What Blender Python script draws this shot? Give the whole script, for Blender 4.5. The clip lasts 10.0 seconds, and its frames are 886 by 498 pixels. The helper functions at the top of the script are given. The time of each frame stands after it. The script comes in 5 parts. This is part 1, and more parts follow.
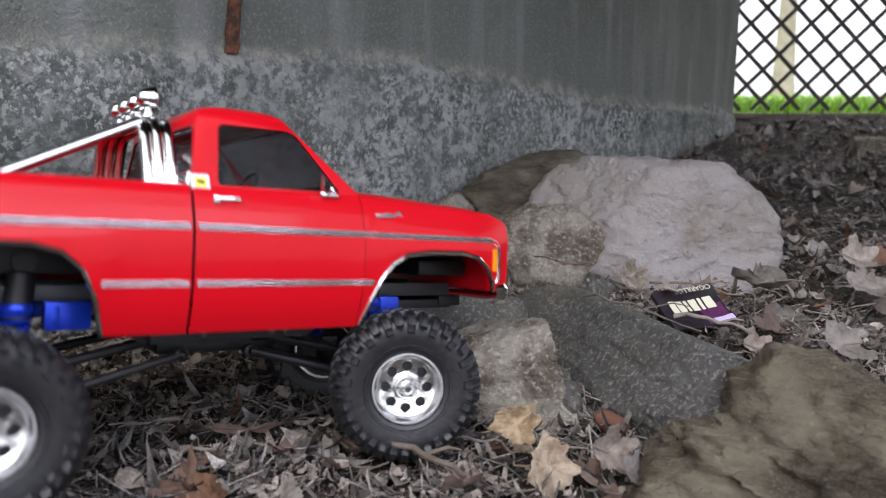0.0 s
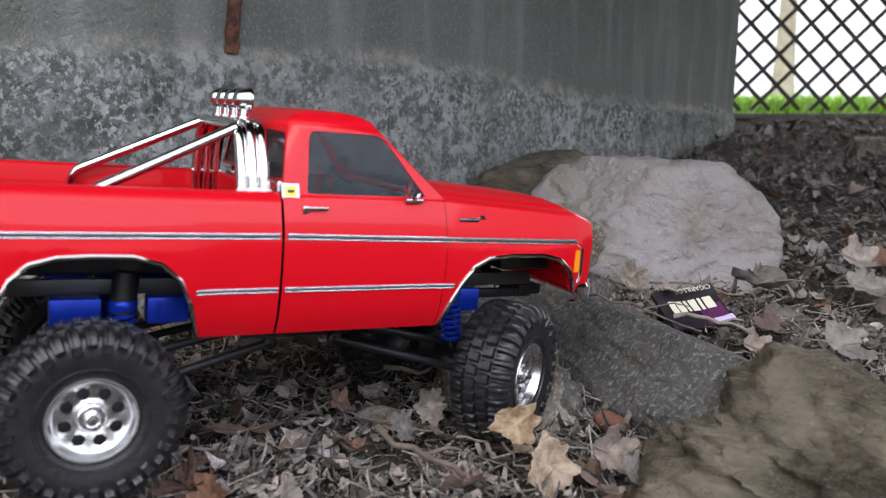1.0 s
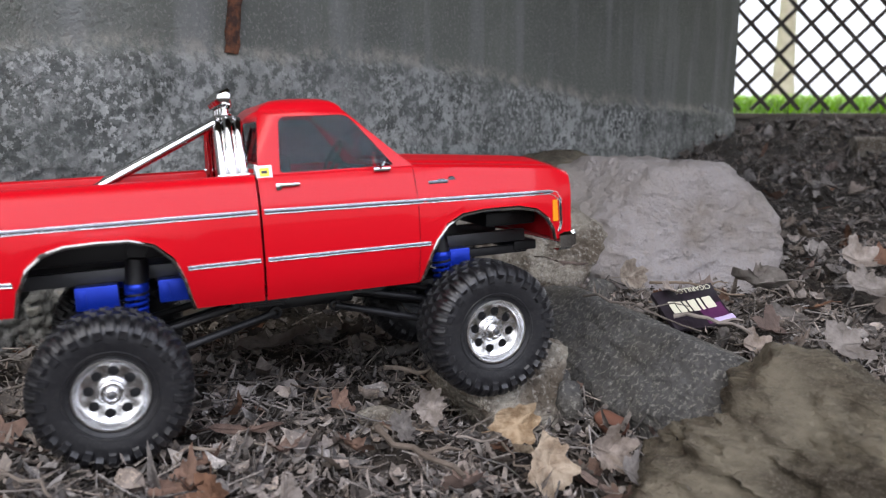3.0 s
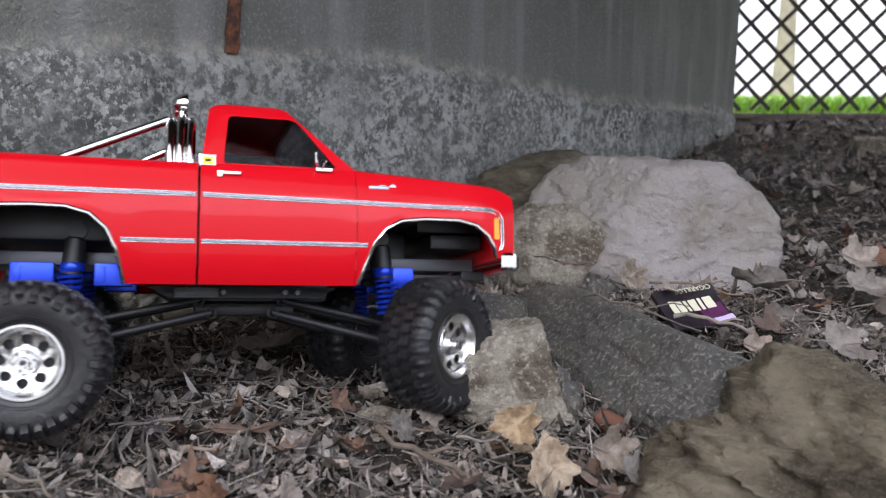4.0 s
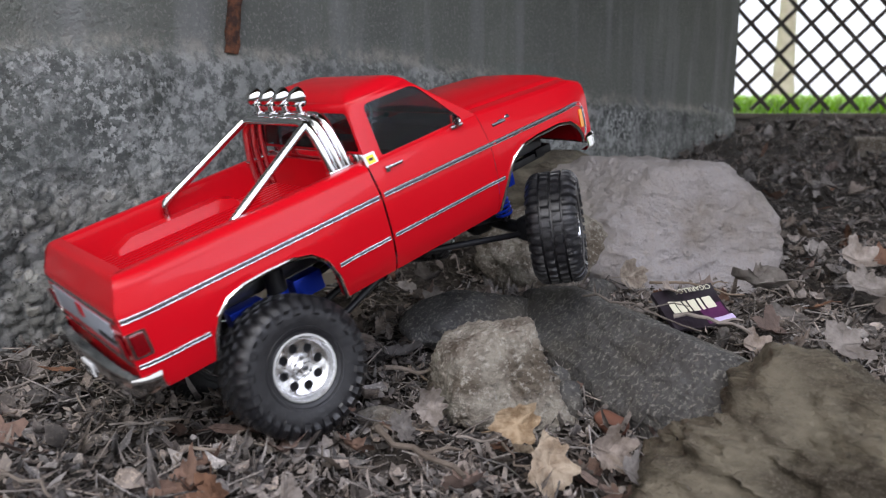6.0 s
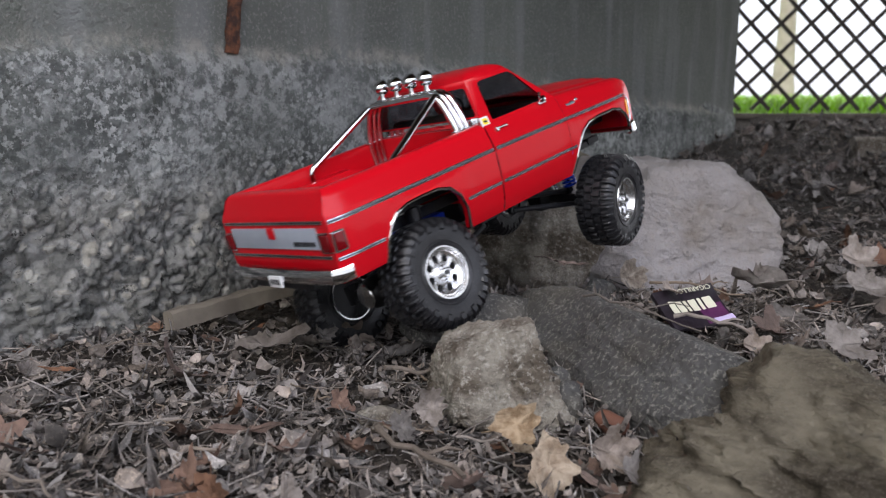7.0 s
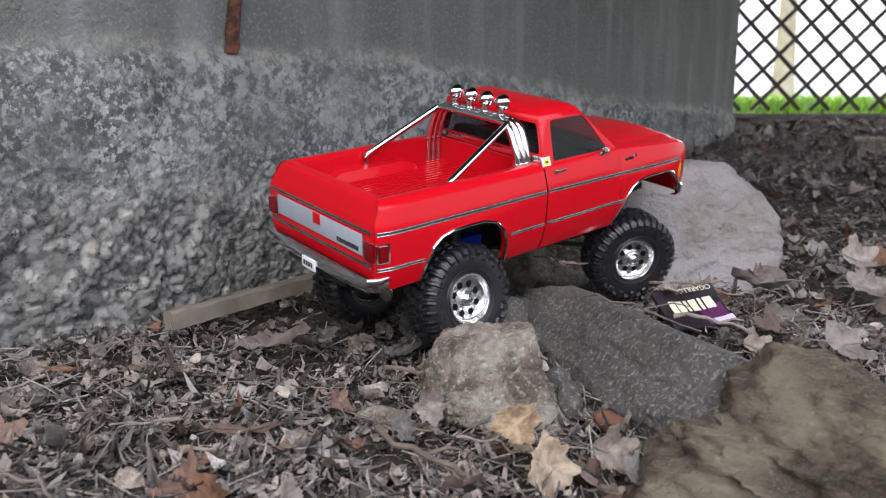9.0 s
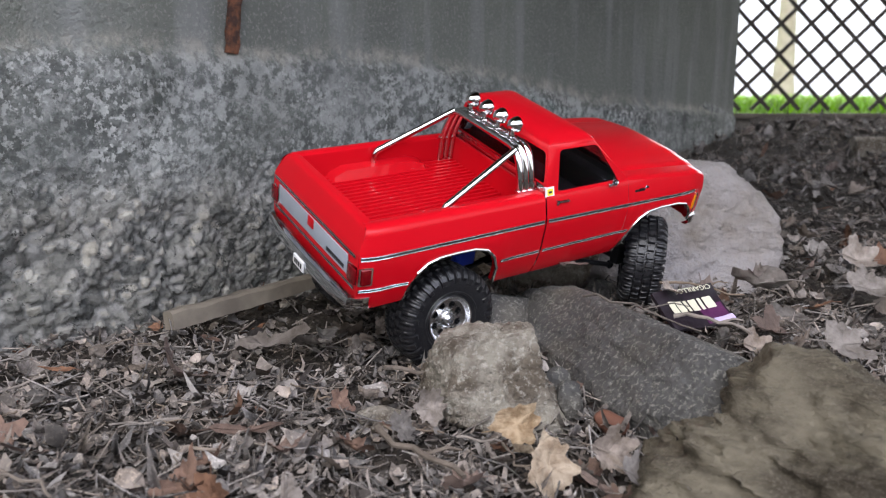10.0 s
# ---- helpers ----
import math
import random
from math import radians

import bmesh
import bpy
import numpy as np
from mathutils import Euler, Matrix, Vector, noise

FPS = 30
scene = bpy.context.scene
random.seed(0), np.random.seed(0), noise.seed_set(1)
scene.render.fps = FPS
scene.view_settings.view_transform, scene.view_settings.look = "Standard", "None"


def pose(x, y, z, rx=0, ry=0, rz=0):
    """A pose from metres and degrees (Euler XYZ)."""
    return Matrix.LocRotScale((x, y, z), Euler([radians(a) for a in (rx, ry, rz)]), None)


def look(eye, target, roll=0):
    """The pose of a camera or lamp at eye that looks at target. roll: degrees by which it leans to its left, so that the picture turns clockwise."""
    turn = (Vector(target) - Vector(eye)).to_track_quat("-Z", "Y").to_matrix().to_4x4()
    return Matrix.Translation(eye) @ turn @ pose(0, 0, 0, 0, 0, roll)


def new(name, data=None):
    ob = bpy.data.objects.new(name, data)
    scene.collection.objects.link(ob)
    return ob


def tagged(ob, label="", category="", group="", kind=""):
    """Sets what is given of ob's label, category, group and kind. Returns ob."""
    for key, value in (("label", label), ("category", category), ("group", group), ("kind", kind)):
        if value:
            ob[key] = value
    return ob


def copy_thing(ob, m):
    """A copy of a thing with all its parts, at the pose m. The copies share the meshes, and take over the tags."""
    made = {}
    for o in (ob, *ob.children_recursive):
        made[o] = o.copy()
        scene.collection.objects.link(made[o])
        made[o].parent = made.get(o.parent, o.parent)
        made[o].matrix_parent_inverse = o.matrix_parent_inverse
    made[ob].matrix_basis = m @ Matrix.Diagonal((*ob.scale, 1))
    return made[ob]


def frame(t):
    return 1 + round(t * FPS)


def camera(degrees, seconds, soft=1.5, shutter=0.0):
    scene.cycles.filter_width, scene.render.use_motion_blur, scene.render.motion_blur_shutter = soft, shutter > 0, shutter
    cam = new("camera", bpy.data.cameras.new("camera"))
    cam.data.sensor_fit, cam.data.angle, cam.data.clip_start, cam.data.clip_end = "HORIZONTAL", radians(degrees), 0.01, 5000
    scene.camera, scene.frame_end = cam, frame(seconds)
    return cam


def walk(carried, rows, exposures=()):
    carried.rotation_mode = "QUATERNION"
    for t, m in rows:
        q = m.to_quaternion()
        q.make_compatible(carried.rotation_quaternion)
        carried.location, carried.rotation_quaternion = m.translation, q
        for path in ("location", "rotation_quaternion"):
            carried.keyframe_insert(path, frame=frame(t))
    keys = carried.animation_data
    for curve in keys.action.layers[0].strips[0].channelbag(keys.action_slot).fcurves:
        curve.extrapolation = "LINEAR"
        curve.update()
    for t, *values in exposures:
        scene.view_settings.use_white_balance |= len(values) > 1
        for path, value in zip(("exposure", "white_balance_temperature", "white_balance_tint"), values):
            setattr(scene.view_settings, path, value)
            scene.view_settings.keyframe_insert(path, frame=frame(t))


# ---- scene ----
cam = camera(57.95, 10.0, soft=1.1, shutter=0.4)
cam.data.dof.use_dof = True
cam.data.dof.focus_distance = 0.9
cam.data.dof.aperture_fstop = 7.5
CAM = pose(0, 0, 0.30, 79.5, 0, 0)
walk(cam, [(0.0, CAM), (10.0, CAM)], [(0.0, 0.27), (4.5, 0.27), (5.5, 0.23), (6.6, 0.08), (7.1, 0.1), (7.7, 0.27), (8.6, 0.46), (10.0, 0.48)])

# ---------------------------------------------------------------- world and light
world = bpy.data.worlds.new("overcast_sky")
scene.world = world
world.use_nodes = True
wn, wl = world.node_tree.nodes, world.node_tree.links
sky = wn.new("ShaderNodeTexSky")
sky.sky_type = "NISHITA"
sky.sun_disc = False
sky.sun_elevation, sky.sun_rotation = radians(48), radians(200)
sky.dust_density = 4.0
soft_sky = wn.new("ShaderNodeMixRGB")
soft_sky.inputs[0].default_value = 0.75
soft_sky.inputs[2].default_value = (10.8, 11.0, 11.9, 1)
wl.new(sky.outputs[0], soft_sky.inputs[1])
wl.new(soft_sky.outputs[0], wn["Background"].inputs[0])
wn["Background"].inputs[1].default_value = 0.14

sun = new("sun", bpy.data.lights.new("sun", "SUN"))
sun.data.energy, sun.data.angle, sun.data.color = 1.0, radians(25), (1.0, 0.98, 0.95)
sun.matrix_world = look((-0.8, -2.2, 3.2), (0.1, 0.9, 0.0))


def sky_opening(name, eye, target, w, h, power, tint=(1.0, 1.0, 1.0)):
    lamp = bpy.data.lights.new(name, "AREA")
    lamp.shape, lamp.size, lamp.size_y, lamp.energy, lamp.color = "RECTANGLE", w, h, power, tint
    ob = new(name, lamp)
    ob.matrix_world = look(eye, target)
    return ob


# daylight that enters by the open side of the crawl space behind the camera
sky_opening("daylight_open_side", (0.72, -0.72, 1.35), (0.2, 1.0, 0.05), 2.8, 0.9, 26.0, (0.9, 0.955, 1.22))

# and by the lattice at the far end
sky_opening("daylight_lattice", (2.0, 3.12, 0.86), (2.0, 2.0, 0.8), 2.1, 0.9, 26.0, (0.97, 0.98, 1.05))

# ---------------------------------------------------------------- materials


def mat(name, base, rough=0.6, metal=0.0, var=None, scale=20.0, amount=0.5, bump=0.0, bump_scale=60.0,
        fine=None, spec=0.5, coat=0.0, rand=0.0, island=False, contrast=0.18, second=None, second_scale=4.0, stretch=None, relief=0.004, fine_scale=None):
    m = bpy.data.materials.new(name)
    m.use_nodes = True
    n, l = m.node_tree.nodes, m.node_tree.links
    p = n["Principled BSDF"]
    p.inputs["Roughness"].default_value = rough
    p.inputs["Metallic"].default_value = metal
    p.inputs["Specular IOR Level"].default_value = spec
    p.inputs["Coat Weight"].default_value = coat
    p.inputs["Coat Roughness"].default_value = 0.05
    p.inputs["Base Color"].default_value = (*base, 1)
    co = n.new("ShaderNodeTexCoord").outputs["Object"]
    if stretch is not None:
        mp = n.new("ShaderNodeMapping")
        mp.inputs["Scale"].default_value = stretch
        mp.inputs["Rotation"].default_value = (0.3, 0.2, 0.5)
        l.new(co, mp.inputs["Vector"])
        co = mp.outputs["Vector"]
    colour = None

    def ramp(tex_out, lo, hi):
        r = n.new("ShaderNodeMapRange")
        r.inputs[1].default_value, r.inputs[2].default_value = lo, hi
        l.new(tex_out, r.inputs[0])
        return r.outputs[0]

    def mix(a, b, f, factor=1.0):
        x = n.new("ShaderNodeMixRGB")
        if isinstance(a, tuple):
            x.inputs[1].default_value = (*a, 1)
        else:
            l.new(a, x.inputs[1])
        if isinstance(b, tuple):
            x.inputs[2].default_value = (*b, 1)
        else:
            l.new(b, x.inputs[2])
        g = n.new("ShaderNodeMath")
        g.operation = "MULTIPLY"
        g.inputs[1].default_value = factor
        l.new(f, g.inputs[0])
        l.new(g.outputs[0], x.inputs[0])
        return x.outputs[0]

    def noise_tex(s, detail=6.0, roughness=0.6):
        t = n.new("ShaderNodeTexNoise")
        t.inputs["Scale"].default_value, t.inputs["Detail"].default_value, t.inputs["Roughness"].default_value = s, detail, roughness
        l.new(co, t.inputs["Vector"])
        return t.outputs["Fac"]

    if var is not None:
        colour = mix(base, var, ramp(noise_tex(scale), 0.5 - contrast, 0.5 + contrast), amount)
    if second is not None:
        colour = mix(colour if colour is not None else base, second, ramp(noise_tex(second_scale, 4), 0.48, 0.68), 0.75)
    if fine is not None:
        colour = mix(colour if colour is not None else base, fine, ramp(noise_tex(fine_scale or scale * 7, 3, 0.7), 0.52, 0.66), 0.7)
    if rand:
        if island:
            src = n.new("ShaderNodeNewGeometry").outputs["Random Per Island"]
        else:
            src = n.new("ShaderNodeObjectInfo").outputs["Random"]
        h = n.new("ShaderNodeHueSaturation")
        r = n.new("ShaderNodeMapRange")
        r.inputs[3].default_value, r.inputs[4].default_value = 1 - rand, 1 + rand
        l.new(src, r.inputs[0])
        l.new(r.outputs[0], h.inputs["Value"])
        w = n.new("ShaderNodeMath")
        w.operation = "MULTIPLY_ADD"
        w.inputs[1].default_value, w.inputs[2].default_value = 7.31, 0.0
        l.new(src, w.inputs[0])
        f = n.new("ShaderNodeMath")
        f.operation = "FRACT"
        l.new(w.outputs[0], f.inputs[0])
        r2 = n.new("ShaderNodeMapRange")
        r2.inputs[3].default_value, r2.inputs[4].default_value = 0.55, 1.25
        l.new(f.outputs[0], r2.inputs[0])
        l.new(r2.outputs[0], h.inputs["Saturation"])
        if colour is not None:
            l.new(colour, h.inputs["Color"])
        else:
            h.inputs["Color"].default_value = (*base, 1)
        colour = h.outputs[0]
    if colour is not None:
        l.new(colour, p.inputs["Base Color"])
    if bump:
        b = n.new("ShaderNodeBump")
        b.inputs["Strength"].default_value = bump
        b.inputs["Distance"].default_value = relief
        l.new(noise_tex(bump_scale, 8, 0.65), b.inputs["Height"])
        l.new(b.outputs[0], p.inputs["Normal"])
    return m


RED = mat("red_lacquer", (0.5, 0.004, 0.011), 0.28, var=(0.47, 0.004, 0.01), scale=6, amount=0.5, coat=0.22, spec=0.1, bump=0.01, bump_scale=25)
CHROME = mat("chrome_plating", (0.7, 0.7, 0.7), 0.05, 1.0, var=(0.62, 0.62, 0.63), scale=40, bump=0.02, bump_scale=70)
CHROME_SATIN = mat("brushed_rim_chrome", (0.8, 0.8, 0.8), 0.27, 1.0, var=(0.66, 0.66, 0.67), scale=60, bump=0.03, bump_scale=120)
TRIM_DARK = mat("dark_trim_inlay", (0.2, 0.205, 0.225), 0.16, 1.0)
RUBBER = mat("tyre_rubber", (0.009, 0.009, 0.0105), 0.36, var=(0.014, 0.014, 0.016), scale=45, amount=0.6, bump=0.2, bump_scale=220, fine=(0.03, 0.028, 0.027), spec=0.45)
PLASTIC = mat("black_chassis_plastic", (0.009, 0.009, 0.0105), 0.45, var=(0.02, 0.02, 0.022), scale=50, bump=0.06, bump_scale=200, spec=0.35)
STEEL = mat("grey_frame_rail", (0.075, 0.078, 0.084), 0.4, 0.6, var=(0.05, 0.05, 0.055), scale=40, bump=0.03)
BLUE = mat("blue_anodised_metal", (0.012, 0.05, 0.55), 0.3, 0.55, var=(0.01, 0.035, 0.4), scale=60)
GREY_PANEL = mat("silver_grey_panel", (0.38, 0.41, 0.47), 0.4, 0.1, var=(0.26, 0.29, 0.34), scale=30)
TAIL_RED = mat("red_lens", (0.16, 0.002, 0.005), 0.1, var=(0.08, 0.002, 0.004), scale=200, coat=0.2, spec=0.25)
AMBER = mat("amber_lens", (0.85, 0.3, 0.01), 0.2, var=(0.75, 0.24, 0.01), scale=150, coat=0.8)
WHITE = mat("white_decal", (0.75, 0.75, 0.76), 0.4, var=(0.68, 0.68, 0.68), scale=80)
YELLOW = mat("yellow_decal", (0.8, 0.66, 0.03), 0.4, var=(0.74, 0.6, 0.03), scale=80)
INK = mat("black_ink", (0.015, 0.015, 0.017), 0.5)
INTERIOR = mat("dark_interior", (0.03, 0.03, 0.035), 0.6, var=(0.05, 0.05, 0.055), scale=30)

GLASS = bpy.data.materials.new("tinted_window")
GLASS.use_nodes = True
gp = GLASS.node_tree.nodes["Principled BSDF"]
gp.inputs["Base Color"].default_value = (0.47, 0.46, 0.49, 1)
gp.inputs["Transmission Weight"].default_value = 1.0
gp.inputs["Roughness"].default_value = 0.03
gp.inputs["IOR"].default_value = 1.2

SOIL = mat("dark_soil", (0.03, 0.025, 0.021), 0.95, var=(0.075, 0.062, 0.05), scale=14, amount=0.8, bump=1.0, bump_scale=130, fine=(0.15, 0.13, 0.11), spec=0.2, relief=0.01)
CRUMB = mat("soil_clods", (0.085, 0.07, 0.058), 0.95, var=(0.03, 0.024, 0.02), scale=60, amount=0.9, rand=0.6, island=True, bump=0.6, bump_scale=300, spec=0.2)
STONE_PALE = mat("pale_limestone", (0.42, 0.38, 0.315), 0.9, var=(0.16, 0.13, 0.1), scale=24, amount=0.95, bump=1.0, bump_scale=70, fine=(0.58, 0.54, 0.47), second=(0.13, 0.1, 0.07), second_scale=18, spec=0.2, relief=0.028, contrast=0.1, fine_scale=160)
STONE_BROWN = mat("weathered_brown_stone", (0.25, 0.217, 0.155), 0.9, var=(0.095, 0.078, 0.055), scale=13, amount=0.95, bump=1.0, bump_scale=48, fine=(0.25, 0.215, 0.165), second=(0.055, 0.043, 0.031), second_scale=6.5, spec=0.2, relief=0.034, stretch=(0.8, 0.8, 2.0), contrast=0.1, fine_scale=480)
STONE_DARK = mat("dark_grey_stone", (0.11, 0.107, 0.102), 0.85, var=(0.048, 0.046, 0.043), scale=14, amount=0.95, bump=0.8, bump_scale=110, fine=(0.3, 0.285, 0.25), spec=0.3, relief=0.016, contrast=0.14, fine_scale=210, second=(0.17, 0.155, 0.13), second_scale=7)
# broad lilac patches put the boulder's mauve sheen into the base colour
STONE_BOULDER = mat("pale_mauve_boulder", (0.33, 0.295, 0.26), 0.85, var=(0.42, 0.395, 0.405), scale=3.4, amount=0.8, bump=1.0, bump_scale=55, second=(0.2, 0.165, 0.125), second_scale=6, fine=(0.36, 0.32, 0.29), fine_scale=60, spec=0.3, relief=0.016, contrast=0.14)
STONE_RUST = mat("rust_red_pebble", (0.14, 0.055, 0.03), 0.85, var=(0.1, 0.045, 0.03), scale=40, amount=0.8, bump=0.5)
LEAF_GREY = mat("dry_grey_brown_leaf", (0.285, 0.245, 0.215), 0.75, var=(0.1, 0.078, 0.06), scale=2.2, amount=0.85, bump=0.4, bump_scale=8, rand=0.5, spec=0.3, relief=0.05)
LEAF_TAN = mat("dry_tan_leaf", (0.52, 0.42, 0.31), 0.75, var=(0.3, 0.215, 0.14), scale=2.6, amount=0.9, bump=0.6, bump_scale=7, rand=0.12, spec=0.25, relief=0.08, second=(0.2, 0.14, 0.09), second_scale=3.0)
LEAF_RUST = mat("dry_russet_leaf", (0.22, 0.13, 0.09), 0.7, var=(0.1, 0.06, 0.045), scale=2.2, amount=0.85, bump=0.4, bump_scale=8, rand=0.35, spec=0.3, relief=0.05)
LITTER = mat("leaf_crumbs", (0.27, 0.235, 0.21), 0.78, var=(0.08, 0.065, 0.055), scale=70, amount=0.85, bump=0.5, bump_scale=220, rand=0.65, island=True, spec=0.3, fine=(0.34, 0.29, 0.24), fine_scale=330, second=(0.04, 0.033, 0.027), second_scale=5.5)
TWIG = mat("dry_twig_bark", (0.21, 0.17, 0.135), 0.85, var=(0.11, 0.085, 0.065), scale=80, amount=0.8, bump=0.5, bump_scale=200, rand=0.4)
PLANK = mat("weathered_board", (0.22, 0.19, 0.15), 0.85, var=(0.09, 0.075, 0.06), scale=18, amount=0.8, bump=0.4, bump_scale=90)
TRUNK = mat("pale_bark", (0.56, 0.47, 0.45), 0.9, var=(0.36, 0.29, 0.26), scale=9, amount=0.9, bump=0.8, bump_scale=30)
LATTICE_PAINT = mat("dark_lattice_plastic", (0.045, 0.035, 0.028), 0.7, var=(0.075, 0.06, 0.05), scale=25, bump=0.2)
RUST = mat("rusted_iron", (0.2, 0.075, 0.035), 0.9, var=(0.055, 0.025, 0.016), scale=70, amount=1.0, bump=1.0, bump_scale=140, relief=0.012, contrast=0.1)
TIMBER = mat("deck_timber", (0.14, 0.115, 0.09), 0.85, var=(0.08, 0.066, 0.052), scale=14, amount=0.8, bump=0.3)
GRASS = mat("lawn_grass", (0.42, 0.66, 0.1), 0.8, var=(0.27, 0.5, 0.06), scale=9, amount=0.8, rand=0.35, island=True)
PACK_DARK = mat("dark_foil_print", (0.012, 0.009, 0.012), 0.4, var=(0.022, 0.013, 0.022), scale=80, bump=0.3, bump_scale=60)
PACK_PURPLE = mat("purple_foil_print", (0.1, 0.025, 0.08), 0.3, var=(0.05, 0.015, 0.05), scale=60, amount=0.9, bump=0.3, bump_scale=60)
PACK_CREAM = mat("cream_print", (0.62, 0.6, 0.47), 0.45, var=(0.52, 0.5, 0.38), scale=90)
PACK_LILAC = mat("lilac_print", (0.5, 0.42, 0.62), 0.4, var=(0.42, 0.34, 0.52), scale=90)


def concrete_material():
    m = mat("old_concrete", (0.165, 0.174, 0.15), 0.92, var=(0.115, 0.12, 0.11), scale=3.2, amount=0.9, bump=1.0, bump_scale=130, fine=(0.25, 0.25, 0.225), spec=0.2, relief=0.008, fine_scale=190)
    n, l = m.node_tree.nodes, m.node_tree.links
    p = n["Principled BSDF"]
    # bare aggregate shows where the skin of the concrete is gone
    at = n.new("ShaderNodeAttribute")
    at.attribute_name = "bare"
    co = n.new("ShaderNodeTexCoord").outputs["Object"]

    def tex(scale, detail, lo, hi, rough=0.6):
        t = n.new("ShaderNodeTexNoise")
        t.inputs["Scale"].default_value, t.inputs["Detail"].default_value, t.inputs["Roughness"].default_value = scale, detail, rough
        l.new(co, t.inputs["Vector"])
        r = n.new("ShaderNodeMapRange")
        r.inputs[1].default_value, r.inputs[2].default_value = lo, hi
        l.new(t.outputs["Fac"], r.inputs[0])
        return r.outputs[0]

    def blend(a, b, f):
        x = n.new("ShaderNodeMixRGB")
        for k, v in ((1, a), (2, b), (0, f)):
            if isinstance(v, tuple):
                x.inputs[k].default_value = (*v, 1)
            else:
                l.new(v, x.inputs[k])
        return x.outputs[0]

    def times(a, b):
        x = n.new("ShaderNodeMath")
        x.operation = "MULTIPLY"
        l.new(a, x.inputs[0])
        l.new(b, x.inputs[1])
        return x.outputs[0]

    ground = blend((0.03, 0.035, 0.036), (0.145, 0.153, 0.15), tex(9, 7, 0.4, 0.6))
    def splatter(scale, reach):
        """Round flecks of many sizes."""
        w = n.new("ShaderNodeTexNoise")
        w.inputs["Scale"].default_value, w.inputs["Detail"].default_value = scale * 1.6, 4.0
        l.new(co, w.inputs["Vector"])
        shift = n.new("ShaderNodeMixRGB")
        shift.blend_type, shift.inputs[0].default_value = "ADD", 0.7 / scale
        l.new(co, shift.inputs[1])
        l.new(w.outputs["Color"], shift.inputs[2])
        v = n.new("ShaderNodeTexVoronoi")
        v.inputs["Scale"].default_value = scale
        l.new(shift.outputs[0], v.inputs["Vector"])
        split = n.new("ShaderNodeSeparateColor")
        l.new(v.outputs["Color"], split.inputs[0])
        d = n.new("ShaderNodeMath")
        d.operation = "MULTIPLY_ADD"
        d.inputs[1].default_value = reach
        l.new(split.outputs[0], d.inputs[0])
        neg = n.new("ShaderNodeMath")
        neg.operation = "MULTIPLY"
        neg.inputs[1].default_value = -1.0
        l.new(v.outputs["Distance"], neg.inputs[0])
        l.new(neg.outputs[0], d.inputs[2])
        r = n.new("ShaderNodeMapRange")
        r.inputs[1].default_value, r.inputs[2].default_value = 0.0, 0.16
        l.new(d.outputs[0], r.inputs[0])
        return r.outputs[0]

    dense = tex(4.5, 6, 0.37, 0.56, 0.7)
    bw_out = blend(ground, (0.47, 0.48, 0.465), times(tex(46, 5, 0.46, 0.56, 0.68), dense))
    bw_out = blend(bw_out, (0.55, 0.56, 0.54), times(tex(105, 3, 0.51, 0.6, 0.6), tex(7, 5, 0.36, 0.56, 0.7)))
    bw_out = blend(bw_out, (0.44, 0.44, 0.42), times(splatter(130, 0.45), tex(9, 5, 0.46, 0.62, 0.7)))
    # each pebble of the aggregate has its own tone, with shade painted in at the joints
    tone = n.new("ShaderNodeAttribute")
    tone.attribute_name = "tone"
    ramp = n.new("ShaderNodeValToRGB")
    e = ramp.color_ramp.elements
    e[0].position, e[0].color = 0.0, (0.06, 0.06, 0.055, 1)
    e[1].position, e[1].color = 1.0, (0.52, 0.5, 0.44, 1)
    for at_tone, c in ((0.35, (0.19, 0.183, 0.16, 1)), (0.7, (0.31, 0.3, 0.28, 1)), (0.88, (0.36, 0.335, 0.28, 1))):
        k = e.new(at_tone)
        k.color = c
    l.new(tone.outputs["Fac"], ramp.inputs[0])
    deep = n.new("ShaderNodeAttribute")
    deep.attribute_name = "pebbly"
    half = n.new("ShaderNodeMath")
    half.operation = "MULTIPLY"
    half.inputs[1].default_value = 0.85
    l.new(deep.outputs["Fac"], half.inputs[0])
    bw_out = blend(bw_out, ramp.outputs[0], half.outputs[0])
    bw_out = blend(bw_out, (0.035, 0.036, 0.033), tex(60, 6, 0.58, 0.66, 0.72))
    both = n.new("ShaderNodeMixRGB")
    l.new(at.outputs["Fac"], both.inputs[0])
    l.new(p.inputs["Base Color"].links[0].from_socket, both.inputs[1])
    l.new(bw_out, both.inputs[2])
    edge_pale = n.new("ShaderNodeAttribute")
    edge_pale.attribute_name = "edge_pale"
    down = n.new("ShaderNodeMapping")
    down.inputs["Scale"].default_value = (1.0, 1.0, 0.1)
    l.new(co, down.inputs["Vector"])
    run = n.new("ShaderNodeTexNoise")
    run.inputs["Scale"].default_value, run.inputs["Detail"].default_value = 14.0, 6.0
    l.new(down.outputs["Vector"], run.inputs["Vector"])
    rr = n.new("ShaderNodeMapRange")
    rr.inputs[1].default_value, rr.inputs[2].default_value, rr.inputs[4].default_value = 0.5, 0.7, 0.35
    l.new(run.outputs["Fac"], rr.inputs[0])
    skin = n.new("ShaderNodeMath")
    skin.operation = "SUBTRACT"
    skin.inputs[0].default_value = 1.0
    l.new(at.outputs["Fac"], skin.inputs[1])
    streaked = blend(both.outputs[0], (0.36, 0.37, 0.37), times(rr.outputs[0], skin.outputs[0]))
    edged = blend(streaked, (0.43, 0.4, 0.34), times(edge_pale.outputs["Fac"], tex(28, 6, 0.44, 0.6, 0.75)))
    l.new(edged, p.inputs["Base Color"])
    return m


